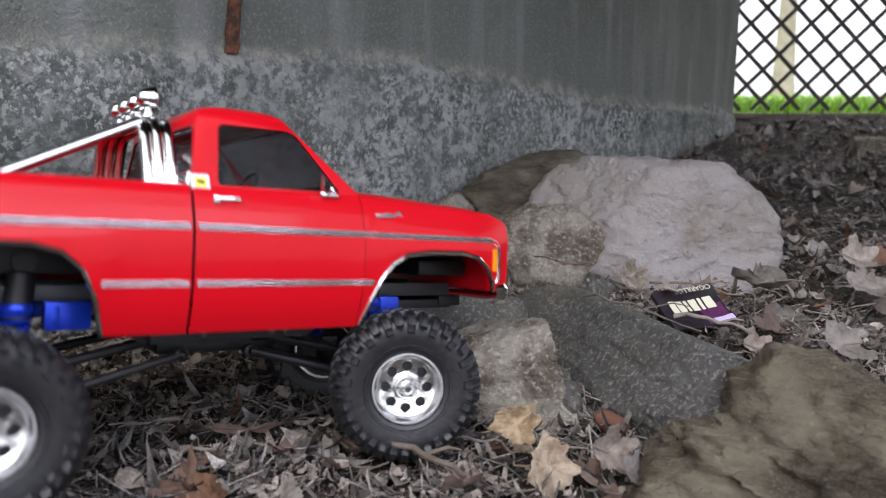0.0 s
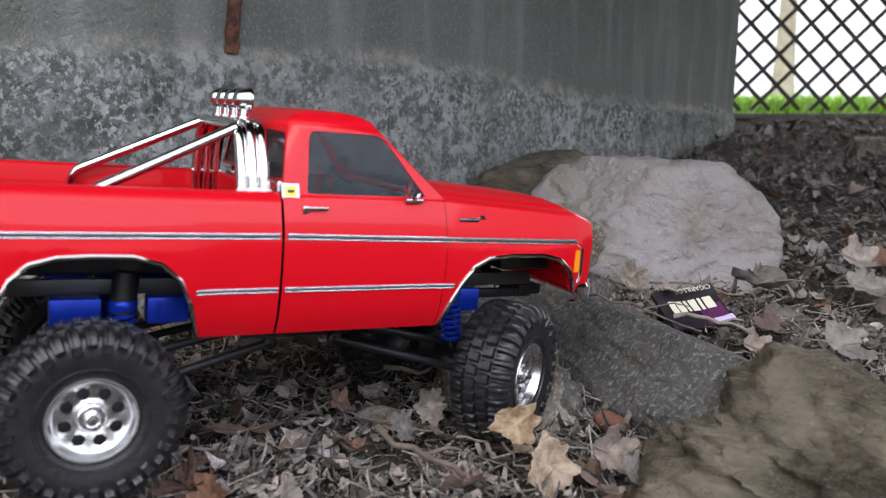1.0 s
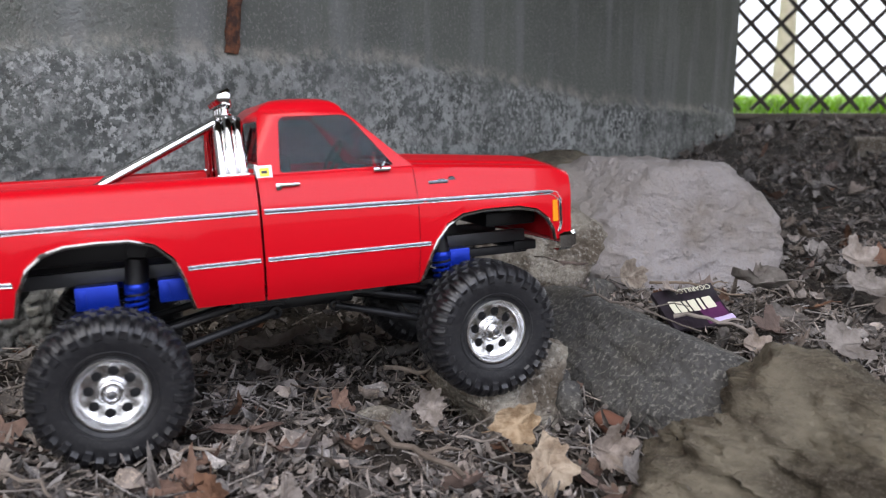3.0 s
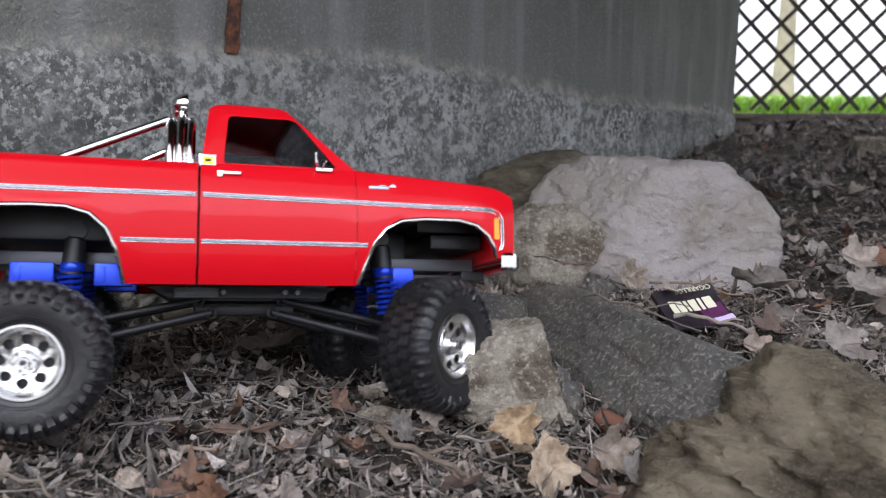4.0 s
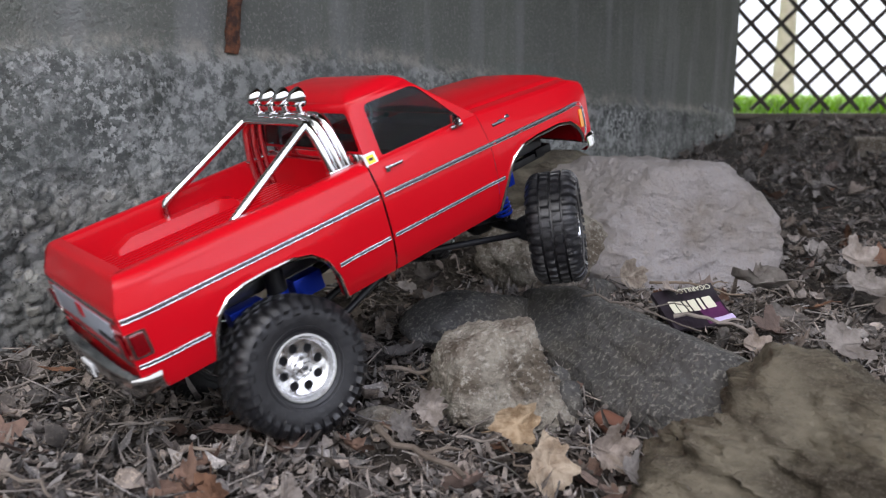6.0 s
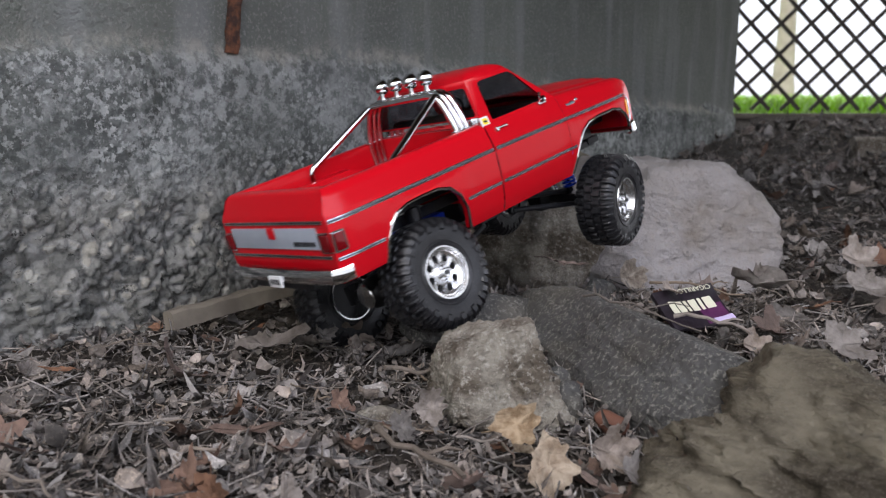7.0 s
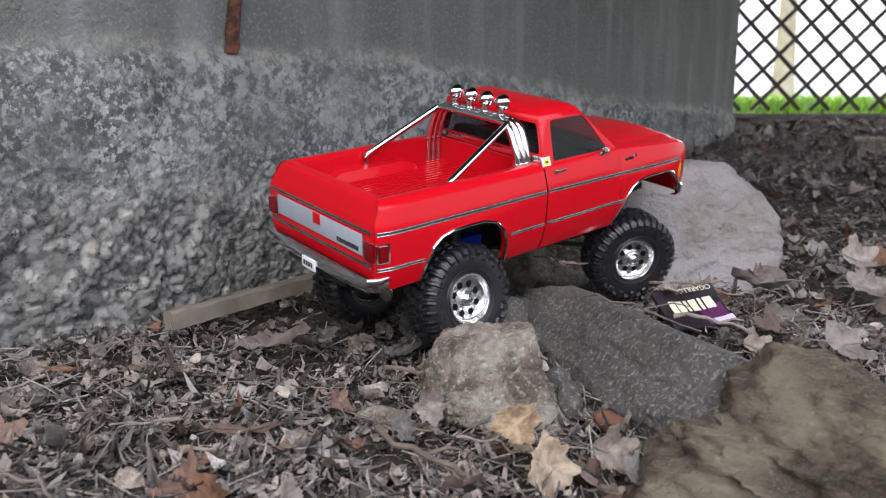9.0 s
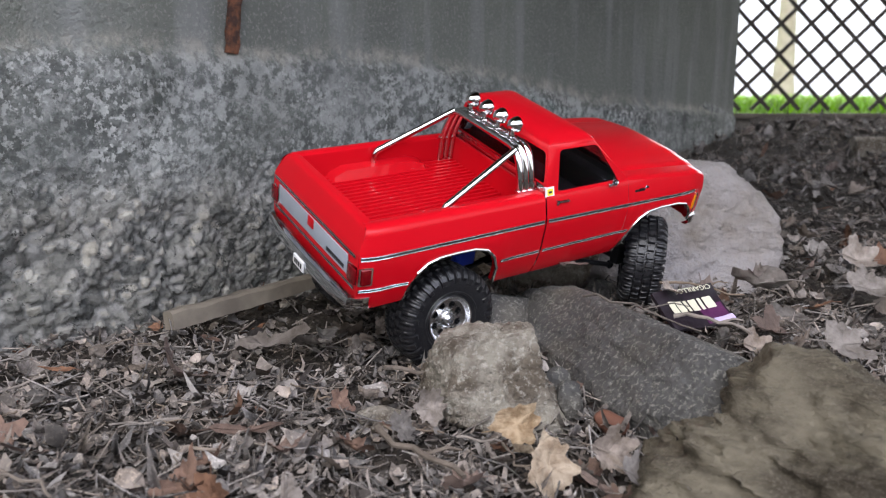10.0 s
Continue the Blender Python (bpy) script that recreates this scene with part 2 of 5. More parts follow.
CONCRETE = concrete_material()

# ---------------------------------------------------------------- mesh helpers


def link_mesh(name, bm, material, smooth=True):
    me = bpy.data.meshes.new(name)
    bmesh.ops.recalc_face_normals(bm, faces=bm.faces[:])
    bm.to_mesh(me)
    bm.free()
    for mt in material if isinstance(material, (list, tuple)) else [material]:
        me.materials.append(mt)
    if smooth:
        me.shade_smooth()
        me.set_sharp_from_angle(angle=radians(38))
    return new(name, me)


def part(name, bm, material, parent, label="", smooth=True):
    ob = link_mesh(name, bm, material, smooth)
    ob.parent = parent
    if label:
        tagged(ob, label)
    return ob


def add_box(bm, x0, x1, y0, y1, z0, z1, bevel=0.0, m=None):
    made = bmesh.ops.create_cube(bm, size=1.0)["verts"]
    for v in made:
        v.co = Vector(((x0 + x1) / 2 + v.co.x * (x1 - x0), (y0 + y1) / 2 + v.co.y * (y1 - y0), (z0 + z1) / 2 + v.co.z * (z1 - z0)))
    if bevel:
        edges = list({e for v in made for e in v.link_edges})
        made = [v for v in bmesh.ops.bevel(bm, geom=edges, offset=bevel, segments=2, profile=0.6, affect="EDGES")["verts"]]
    if m is not None:
        bmesh.ops.transform(bm, matrix=m, verts=list(set(made)))
    return bm


def add_tube(bm, pts, r, n=10, closed_ends=True):
    """A round tube along points."""
    pts = [Vector(p) for p in pts]
    rings = []
    up = Vector((0.31, 0.22, 0.92)).normalized()
    for i, p in enumerate(pts):
        d = (pts[min(i + 1, len(pts) - 1)] - pts[max(i - 1, 0)]).normalized()
        a = d.cross(up)
        if a.length < 1e-3:
            a = d.cross(Vector((1, 0, 0)))
        a.normalize()
        b = d.cross(a).normalized()
        rad = r[i] if isinstance(r, (list, tuple)) else r
        rings.append([bm.verts.new(p + rad * (math.cos(2 * math.pi * k / n) * a + math.sin(2 * math.pi * k / n) * b)) for k in range(n)])
    for q, s in zip(rings, rings[1:]):
        for k in range(n):
            bm.faces.new((q[k], q[(k + 1) % n], s[(k + 1) % n], s[k]))
    if closed_ends:
        bm.faces.new(rings[0][::-1])
        bm.faces.new(rings[-1])
    return bm


def add_lathe(bm, profile, n=40, axis="y", m=None):
    """Turns (radius, along) pairs round an axis."""
    rings = []
    for r, a in profile:
        ring = []
        for k in range(n):
            c, s = math.cos(2 * math.pi * k / n) * r, math.sin(2 * math.pi * k / n) * r
            co = Vector((c, a, s)) if axis == "y" else Vector((c, s, a)) if axis == "z" else Vector((a, c, s))
            ring.append(bm.verts.new(m @ co if m is not None else co))
        rings.append(ring)
    for q, s in zip(rings, rings[1:]):
        for k in range(n):
            bm.faces.new((q[k], q[(k + 1) % n], s[(k + 1) % n], s[k]))
    return bm


def rounded(corners, r, seg=4):
    """A closed outline with rounded corners, from 2D or 3D points in one plane."""
    out = []
    cs = [Vector(c) for c in corners]
    for i, c in enumerate(cs):
        a, b = cs[i - 1] - c, cs[(i + 1) % len(cs)] - c
        ra = min(r if not isinstance(r, (list, tuple)) else r[i], a.length * 0.45, b.length * 0.45)
        p, q = c + a.normalized() * ra, c + b.normalized() * ra
        for k in range(seg + 1):
            t = k / seg
            out.append((1 - t) ** 2 * p + 2 * t * (1 - t) * c + t * t * q)
    return out


def add_ring(bm, outer, inner):
    o, i = [bm.verts.new(p) for p in outer], [bm.verts.new(p) for p in inner]
    k = len(o)
    for j in range(k):
        bm.faces.new((o[j], o[(j + 1) % k], i[(j + 1) % k], i[j]))
    return o, i


def add_panel(bm, outline, depth):
    """A flat piece with an outline, given thickness by the vector depth."""
    a = [bm.verts.new(p) for p in outline]
    b = [bm.verts.new(Vector(p) + Vector(depth)) for p in outline]
    bm.faces.new(a)
    bm.faces.new(b[::-1])
    for j in range(len(a)):
        bm.faces.new((a[j], a[(j + 1) % len(a)], b[(j + 1) % len(a)], b[j]))
    return bm


def fbm(p, octaves=4):
    return noise.fractal(Vector(p), 1.0, 2.0, octaves)


# ---------------------------------------------------------------- ground, wall, lattice

WALL_A = Vector((-0.2, 1.3, 0.0))
WALL_D = Vector((0.643, 0.766, 0.0))
WALL_N = Vector((0.766, -0.643, 0.0))


def ground_z(x, y):
    z = -0.012 + 0.142 * max(0.0, y - 1.3) ** 1.06
    z = min(z, 0.238)
    # litter drifts up against the wall
    d = (Vector((x, y, 0)) - WALL_A).dot(WALL_N)
    z += 0.016 * math.exp(-max(d, 0) / 0.1) if y < 1.6 else 0.0
    z += 0.02 * math.exp(-((x + 0.32) ** 2 + (y - 0.5) ** 2) / 0.05) + 0.034 * math.exp(-((x - 0.31) ** 2 + (y - 0.94) ** 2) / 0.016)
    z -= 0.012 * math.exp(-((x + 0.15) ** 2 + (y - 0.96) ** 2) / 0.014)
    z += 0.012 * noise.noise((x * 4.1, y * 4.1, 1.7)) + 0.008 * noise.noise((x * 13, y * 13, 5.1)) + 0.007 * noise.noise((x * 37, y * 37, 2.2)) + 0.004 * noise.noise((x * 90, y * 90, 7.2))
    return z


def build_ground():
    xs = np.concatenate([np.linspace(-40, -3, 12), np.linspace(-2.6, -0.85, 14), np.arange(-0.8, 1.2, 0.009), np.linspace(1.25, 2.6, 40), np.linspace(3, 40, 12)])
    ys = np.concatenate([np.linspace(-40, -3, 12), np.linspace(-2.5, 0.3, 16), np.arange(0.34, 1.6, 0.009), np.linspace(1.62, 3.3, 60), np.linspace(3.5, 60, 16)])
    vs = [(float(x), float(y), ground_z(x, y)) for y in ys for x in xs]
    k = len(xs)
    fs = [(j * k + i, j * k + i + 1, (j + 1) * k + i + 1, (j + 1) * k + i) for j in range(len(ys) - 1) for i in range(k - 1)]
    me = bpy.data.meshes.new("ground")
    me.from_pydata(vs, [], fs)
    me.materials.append(SOIL)
    me.shade_smooth()
    return tagged(new("ground", me), "dark crumbly soil under dry leaf litter", "ground", kind="structure")


# height at which the crumbled band of the wall ends, along its length
EDGE = [(-2.6, 0.36), (-0.7, 0.357), (0.25, 0.366), (0.5, 0.338), (1.05, 0.285), (1.8, 0.255)]


def lerp_table(tab, v):
    xs, ys = zip(*tab)
    return float(np.interp(v, xs, ys))


def build_wall():
    ss = np.concatenate([np.linspace(-2.6, -1.2, 20), np.arange(-1.18, -0.8, 0.008), np.arange(-0.798, 0.3, 0.0034), np.arange(0.305, 1.8, 0.01)])
    zs = np.concatenate([np.arange(-0.04, 0.42, 0.0036), np.linspace(0.425, 1.25, 40)])
    vs, bare, pebbly, edge_pale, tones = [], [], [], [], []
    for z in zs:
        for s in ss:
            edge = lerp_table(EDGE, s) + 0.008 * noise.noise((s * 5, 0.3, 0.0)) + 0.007 * noise.noise((s * 19, 0.9, 0.0)) + 0.004 * noise.noise((s * 60, 0.9, 3.0))
            low = 1 / (1 + math.exp(-(edge - z) / 0.004)) if abs(edge - z) < 0.08 else float(z < edge)
            deep = min(max((0.235 + 0.05 * noise.noise((s * 5, 4.0, 0)) - z) / 0.07, 0.0), 1.0) * min(max((0.3 - s) / 0.5, 0.15), 1.0)
            lump, tone = fbm((s * 16, z * 16, 3.0), 5) * 0.006, 0.5
            if low > 0.02:
                pu, pv = s * 64 + 0.5 * noise.noise((s * 30, z * 30, 1)), z * 70 + 0.45 * noise.noise((s * 24, z * 24, 6))
                near, seeds = noise.voronoi((pu, pv, 8.0))
                small = noise.voronoi((s * 120, z * 120, 2.0))[0][0]
                tone = (math.sin(seeds[0].x * 12.9898 + seeds[0].y * 78.233 + seeds[0].z * 37.7) * 43.7585) % 1.0
                # every pebble is broken at its own slant
                slant = (tone - 0.5) * (pu - seeds[0].x) + ((tone * 7.13) % 1.0 - 0.5) * (pv - seeds[0].y)
                # the shade in the joints between the pebbles is put into their tone
                tone *= min(1.0, 0.45 + (near[1] - near[0]) * 3.5)
                lump += 0.0095 * min(1.0, (near[1] - near[0]) * 3.2) ** 0.6 * (0.45 + 0.55 * ((seeds[0].x * 3.7) % 1.0)) + 0.0075 * slant + 0.0035 * (0.6 - small) + 0.018 * noise.noise((s * 13, z * 13, 5))
            out = low * (0.009 + lump * (0.15 + 1.35 * deep * (0.75 + 0.7 * noise.noise((s * 8, z * 8, 21))))) + 0.0025 * fbm((s * 3, z * 3, 9.0), 3)
            co = WALL_A + WALL_D * float(s) + WALL_N * out
            vs.append((co.x, co.y, float(z)))
            pebbly.append(low * deep)
            tones.append(tone)
            # pale broken line along the upper edge of the crumbled band
            edge_pale.append(max(0.0, 0.5 + 0.5 * noise.noise((s * 3.1, 7.0, 0))) * math.exp(-((z - edge - 0.008) / 0.014) ** 2))
            bare.append(low * min(1.0, 0.55 + 0.45 * deep + 0.35 * noise.noise((s * 6, z * 6, 4.0))))
    k = len(ss)
    fs = [(j * k + i, j * k + i + 1, (j + 1) * k + i + 1, (j + 1) * k + i) for j in range(len(zs) - 1) for i in range(k - 1)]
    # the thickness of the wall: back, top and end
    n0 = len(vs)
    for s in (ss[0], ss[-1]):
        for z in (zs[0], zs[-1]):
            co = WALL_A + WALL_D * float(s) - WALL_N * 0.2
            vs.append((co.x, co.y, float(z)))
            bare.append(0.0)
            pebbly.append(0.0)
            tones.append(0.5)
            edge_pale.append(0.0)
    a, b, c, d = 0, k - 1, (len(zs) - 1) * k, len(zs) * k - 1
    fs += [(n0, n0 + 1, n0 + 3, n0 + 2), tuple([n0 + 2, n0 + 3, d] + list(range(d - 1, c - 1, -1)))]
    fs += [tuple([n0 + 3, n0 + 1] + [j * k + b for j in range(len(zs))])]
    fs += [tuple([n0, n0 + 2] + [j * k for j in range(len(zs) - 1, -1, -1)])]
    me = bpy.data.meshes.new("wall_north")
    me.from_pydata(vs, [], fs)
    for key, values in (("bare", bare), ("pebbly", pebbly), ("edge_pale", edge_pale), ("tone", tones)):
        me.attributes.new(key, "FLOAT", "POINT").data.foreach_set("value", values)
    me.materials.append(CONCRETE)
    me.shade_smooth()
    return tagged(new("wall_north", me), "old grey concrete foundation wall with crumbled pebbly lower band", "wall", kind="structure")


def build_ceiling():
    # deck added out of view; its front edge sets how much sky gets in
    bm = bmesh.new()
    add_box(bm, -3.2, 3.4, 0.3, 3.25, 1.25, 1.29)
    for j in range(8):
        y = 0.4 + j * 0.4
        add_box(bm, -3.2, 3.4, y, y + 0.04, 1.1, 1.248, 0.003)
    ob = link_mesh("ceiling", bm, TIMBER, False)
    return tagged(ob, "unseen weathered timber deck underside, added overhead", "ceiling", kind="structure")


LATTICE_Y, LATTICE_Z = 3.02, 0.266


def build_lattice():
    """Diagonal garden lattice: two layers of slats, one behind the other, in a frame."""
    root = tagged(new("lattice_panel"), "dark diagonal garden lattice panel closing the crawl space", "lattice")
    root.location = (0.85, LATTICE_Y, LATTICE_Z)
    w, h, pitch, slat = 2.3, 0.95, 0.1105, 0.014
    for layer, sgn in ((0, 1), (1, -1)):
        c = -h if sgn > 0 else 0.0
        end = w if sgn > 0 else w + h
        c += 0.03
        while c < end:
            # a 45 degree slat from the bottom edge, clipped by the panel
            pts = []
            for z in (0.0, h):
                x = c + sgn * z
                if x < 0:
                    z, x = (z - (x / sgn), 0.0)
                elif x > w:
                    z, x = (z - ((x - w) / sgn), w)
                pts.append((x, z))
            (xa, za), (xb, zb) = pts
            length = math.hypot(xb - xa, zb - za)
            if length > 0.03 and -0.001 <= za <= h + 0.001 and -0.001 <= zb <= h + 0.001:
                bm = bmesh.new()
                add_box(bm, 0, length, -0.004, 0.004, -slat / 2, slat / 2, 0.0015)
                ob = part("slat", bm, LATTICE_PAINT, root, smooth=False)
                ob.location = (xa, 0.0055 - 0.011 * layer, za)
                ob.rotation_euler = (0, -math.atan2(zb - za, xb - xa), 0)
            c += pitch
    for name, dims in (("stile", (-0.02, 0.02, -0.02, 0.02, -0.02, h)), ("stile", (w - 0.02, w + 0.02, -0.02, 0.02, -0.02, h)), ("rail", (0.021, w - 0.021, -0.02, 0.02, h, h + 0.04)), ("rail", (0.021, w - 0.021, -0.03, 0.03, -0.03, -0.012))):
        bm = bmesh.new()
        add_box(bm, *dims, 0.003)
        part(name, bm, PLANK if dims[4] == -0.03 else LATTICE_PAINT, root, smooth=False)
    return root


build_ground()
build_wall()
build_ceiling()
build_lattice()

# ---------------------------------------------------------------- the truck
# model truck: x forward from the rear axle, y to its left, z up from the axle; its drawings are in millimetres
WHEELBASE, TYRE_R, TRACK, WHEEL_SCALE = 0.324, 0.0627, 0.1, 0.935
HALF = [(40, 97), (47, 100), (60, 106), (82, 110.5), (118, 111.5), (126, 110.2), (142, 104.8), (148, 102.4), (151, 100.5), (155, 99)]
ARCH_R = [(-61, 57), (-57, 76), (-49, 93), (-38, 103), (-22, 107.5), (0, 108.5), (24, 108), (42, 103), (55, 91), (63, 73), (69, 47)]
ARCH_F = [(265, 48), (271, 66), (279, 85), (289, 98), (303, 105.5), (325, 108), (358, 108), (376, 104), (388, 95), (395, 84), (398, 74)]


def half_width(x, z):
    h = lerp_table(HALF, z)
    if x > 360:
        h -= 9.5 * ((x - 360) / 58) ** 2
    if x < -90:
        h -= 5.0 * ((-90 - x) / 30) ** 2
    # flared lips over the wheels
    for c0, c1 in ((-61, 69), (265, 399)):
        if c0 - 16 < x < c1 + 16 and z < 116:
            h += 1.6 * math.exp(-((max(c0 - x, x - c1, 0)) / 8) ** 2) * min(max((z - 60) / 30, 0), 1)
    return h


def z_low(x):
    if x < -61:
        return 57.0
    if x <= 69:
        return lerp_table(ARCH_R, x)
    if x < 265:
        return 47.0
    if x <= 398:
        return lerp_table(ARCH_F, x)
    return 74.0


def V(x, y, z):
    return Vector((x * 0.001, y * 0.001, z * 0.001))


def columns(x0, x1, step=6):
    xs = {x0, x1}
    xs |= {a for a, _ in ARCH_R + ARCH_F if x0 < a < x1}
    v = x0
    while v < x1:
        xs.add(round(v, 2))
        v += step
    out = []
    for x in sorted(xs):
        if not out or x - out[-1] > 0.8 or x == x1:
            out.append(x)
    return out


def rear_edge(z):
    return lerp_table([(40, -116), (57, -117), (62, -119.5), (126, -119.5), (131, -118), (149, -110), (153, -107)], z)


def add_side(bm, x0, x1, top, sgn, returns=8):
    """The curved outer skin of one side, with the wheel openings left free and its lower lip turned in."""
    cols = []
    for x in columns(x0, x1):
        zl, zt = z_low(x), top(x)
        levels = [zl + (zt - zl) * f for f in (0, 0.06, 0.14, 0.24, 0.36, 0.5, 0.62, 0.74, 0.86, 0.94, 1)]
        col = [bm.verts.new(V(x, sgn * (half_width(x, zl) - returns), zl + 1.0))]
        col += [bm.verts.new(V(max(x, rear_edge(z)), sgn * half_width(x, z), z)) for z in levels]
        cols.append(col)
    for a, b in zip(cols, cols[1:]):
        for i in range(len(a) - 1):
            bm.faces.new((a[i], b[i], b[i + 1], a[i + 1]))
    return cols


def add_strip(bm, path, sgn, tall, proud):
    """A raised moulding that follows the side's curve along (x, z) points."""
    pts = []
    for (xa, za), (xb, zb) in zip(path, path[1:]):
        n = max(1, int(math.hypot(xb - xa, zb - za) / 7))
        pts += [(xa + (xb - xa) * k / n, za + (zb - za) * k / n) for k in range(n)]
    pts.append(path[-1])
    rings = []
    for i, (x, z) in enumerate(pts):
        (xa, za), (xb, zb) = pts[max(i - 1, 0)], pts[min(i + 1, len(pts) - 1)]
        d = Vector((xb - xa, zb - za)).normalized()
        nx, nz = -d.y * tall / 2, d.x * tall / 2
        h = half_width(x, z)
        rings.append([bm.verts.new(V(x + nx * f, sgn * (h + g), z + nz * f)) for f, g in ((1, -0.4), (0.9, proud * 0.45), (0.5, proud * 0.88), (0, proud), (-0.5, proud * 0.88), (-0.9, proud * 0.45), (-1, -0.4))])
    for a, b in zip(rings, rings[1:]):
        for k in range(6):
            bm.faces.new((a[k], b[k], b[k + 1], a[k + 1]))
    bm.faces.new(rings[0])
    bm.faces.new(rings[-1][::-1])


def bed_top(x):
    return 142.0


def cab_top(x):
    return 150.5


def fender_top(x):
    return lerp_table([(255, 152), (270, 150), (330, 146), (398, 141), (410, 138), (418, 133)], x)


FLOOR_Z = 119.0


def build_bed(truck):
    bm = bmesh.new()
    for s in (1, -1):
        add_side(bm, -119.5, 125.5, bed_top, s)
        # rail, then the inner wall
        xs = columns(-114, 125.5, 12)
        prev = None
        for x in xs:
            h = half_width(x, 142)
            cur = [bm.verts.new(V(max(x, rear_edge(z) if y > 85 else -97), s * y, z)) for y, z in ((h, 142), (h - 0.9, 145.4), (h - 2.7, 148.4), (h - 5.4, 150.9), (h - 8.6, 152.5), (h - 11.5, 153.0), (86, 152.6), (84, 151), (83, 146), (82, FLOOR_Z))]
            if prev:
                for k in range(9):
                    bm.faces.new((prev[k], cur[k], cur[k + 1], prev[k + 1]))
            prev = cur
    # floor with pressed ribs
    prof = []
    y = -82.0
    while y < 82:
        prof += [(y, FLOOR_Z), (y + 2.6, FLOOR_Z), (y + 3.0, FLOOR_Z + 3), (y + 6.4, FLOOR_Z + 3), (y + 6.8, FLOOR_Z)]
        y += 8.2
    prof.append((82, FLOOR_Z))
    rows = [[bm.verts.new(V(x, yy, zz)) for yy, zz in prof] for x in (-95, 122)]
    for k in range(len(prof) - 1):
        bm.faces.new((rows[0][k], rows[0][k + 1], rows[1][k + 1], rows[1][k]))
    # wheel housings in the load bed
    for s in (1, -1):
        sec = [(-66, FLOOR_Z), (-60, 127), (-44, 134), (48, 134), (66, 128), (72, FLOOR_Z)]
        a = [bm.verts.new(V(x, s * 81.8, z)) for x, z in sec]
        b = [bm.verts.new(V(x, s * 66, z - 0.5)) for x, z in sec]
        c = [bm.verts.new(V(x * 1.03, s * 60, FLOOR_Z + 0.2)) for x, z in sec]
        for k in range(len(sec) - 1):
            bm.faces.new((a[k], a[k + 1], b[k + 1], b[k]))
            bm.faces.new((b[k], b[k + 1], c[k + 1], c[k]))
    # front wall of the bed
    box_mm(bm, 120.5, 125.4, -99, 99, 60, 152.4, bevel=0.8)
    ob = part("load_bed", bm, RED, truck, "glossy red load bed with ribbed floor and wheel housings")
    return ob


def box_mm(bm, *d, bevel=0.0, m=None):
    return add_box(bm, *[q * 0.001 for q in d], bevel * 0.001, m)


def build_tailgate(truck):
    bm = bmesh.new()
    sec = [(-116, 57), (-119, 62), (-120, 90), (-120, 126), (-118, 131), (-113, 142), (-110.2, 148.4), (-109, 150.9), (-107, 152.5), (-103, 153.2), (-97, 153), (-95.5, 150), (-95, 105)]
    ys = [-1, -0.97, -0.9, -0.6, -0.2, 0.2, 0.6, 0.9, 0.97, 1]
    rows = []
    for f in ys:
        row = []
        for x, z in sec:
            h = half_width(-119.5, min(z, 142)) - lerp_table([(142, 0), (145.4, 0.9), (148.4, 2.7), (150.9, 5.4), (152.5, 8.6), (153.2, 11.5)], z) if x < -100 else 86
            bow = (abs(f) ** 6) * 0.5 if x < -104 else 0.0
            row.append(bm.verts.new(V(x + bow, f * h, z)))
        rows.append(row)
    for a, b in zip(rows, rows[1:]):
        for k in range(len(sec) - 1):
            bm.faces.new((a[k], b[k], b[k + 1], a[k + 1]))
    gate = part("tailgate", bm, RED, truck, "red tailgate with sloping top edge")
    bm = bmesh.new()
    box_mm(bm, -121.4, -119.6, -86, 86, 94, 117, bevel=0.5)
    part("panel", bm, GREY_PANEL, gate, "silver grey band across the tailgate")
    bm = bmesh.new()
    box_mm(bm, -122.6, -121.2, -6, 8, 105, 117.5, bevel=1.0)
    part("handle_plate", bm, RED, gate)
    bm = bmesh.new()
    for z in (121.5, 124.0, 84.5, 87.0):
        box_mm(bm, -121.2, -119.7, -101, 101, z - 0.6, z + 0.6, bevel=0.2)
    for y in (-87, 87):
        box_mm(bm, -121.8, -119.7, y - 0.6, y + 0.6, 93, 118, bevel=0.2)
    part("moulding", bm, CHROME, gate, "thin chrome mouldings")
    bm = bmesh.new()
    box_mm(bm, -120.9, -119.7, -98, 98, 122.2, 123.4)
    box_mm(bm, -120.9, -119.7, -98, 98, 85.2, 86.4)
    part("moulding_inlay", bm, TRIM_DARK, gate)
    # unlettered maker's mark: a row of dark bars
    bm = bmesh.new()
    for k in range(9):
        box_mm(bm, -121.9, -121.3, -79 + k * 4.6, -79 + k * 4.6 + 3.4, 97.5, 102.5)
    part("mark", bm, INK, gate, "dark maker's mark drawn as bars")


def build_tail_light(truck, s):
    bm = bmesh.new()
    outline = rounded([V(-122.2, s * 88, 90), V(-122.2, s * 88, 112), V(-119, s * 107.3, 112), V(-119, s * 107.3, 90)], 0.002, 2)
    add_panel(bm, outline, V(4, 0, 0))
    outline = rounded([V(-119, s * 107.6, 90), V(-119, s * 107.6, 112), V(-104, s * 110.6, 112), V(-104, s * 110.6, 90)], 0.002, 2)
    add_panel(bm, outline, V(0, -s * 4, 0))
    light = part("tail_light", bm, CHROME, truck, "red tail light in a chrome bezel")
    bm = bmesh.new()
    box_mm(bm, -123.2, -121, min(s * 90, s * 106), max(s * 90, s * 106), 92, 110, bevel=0.8)
    box_mm(bm, -117, -106, min(s * 103, s * 111.2), max(s * 103, s * 111.2), 92, 110, bevel=0.8)
    part("lens", bm, TAIL_RED, light, "ribbed red lens")


DOORS = {}


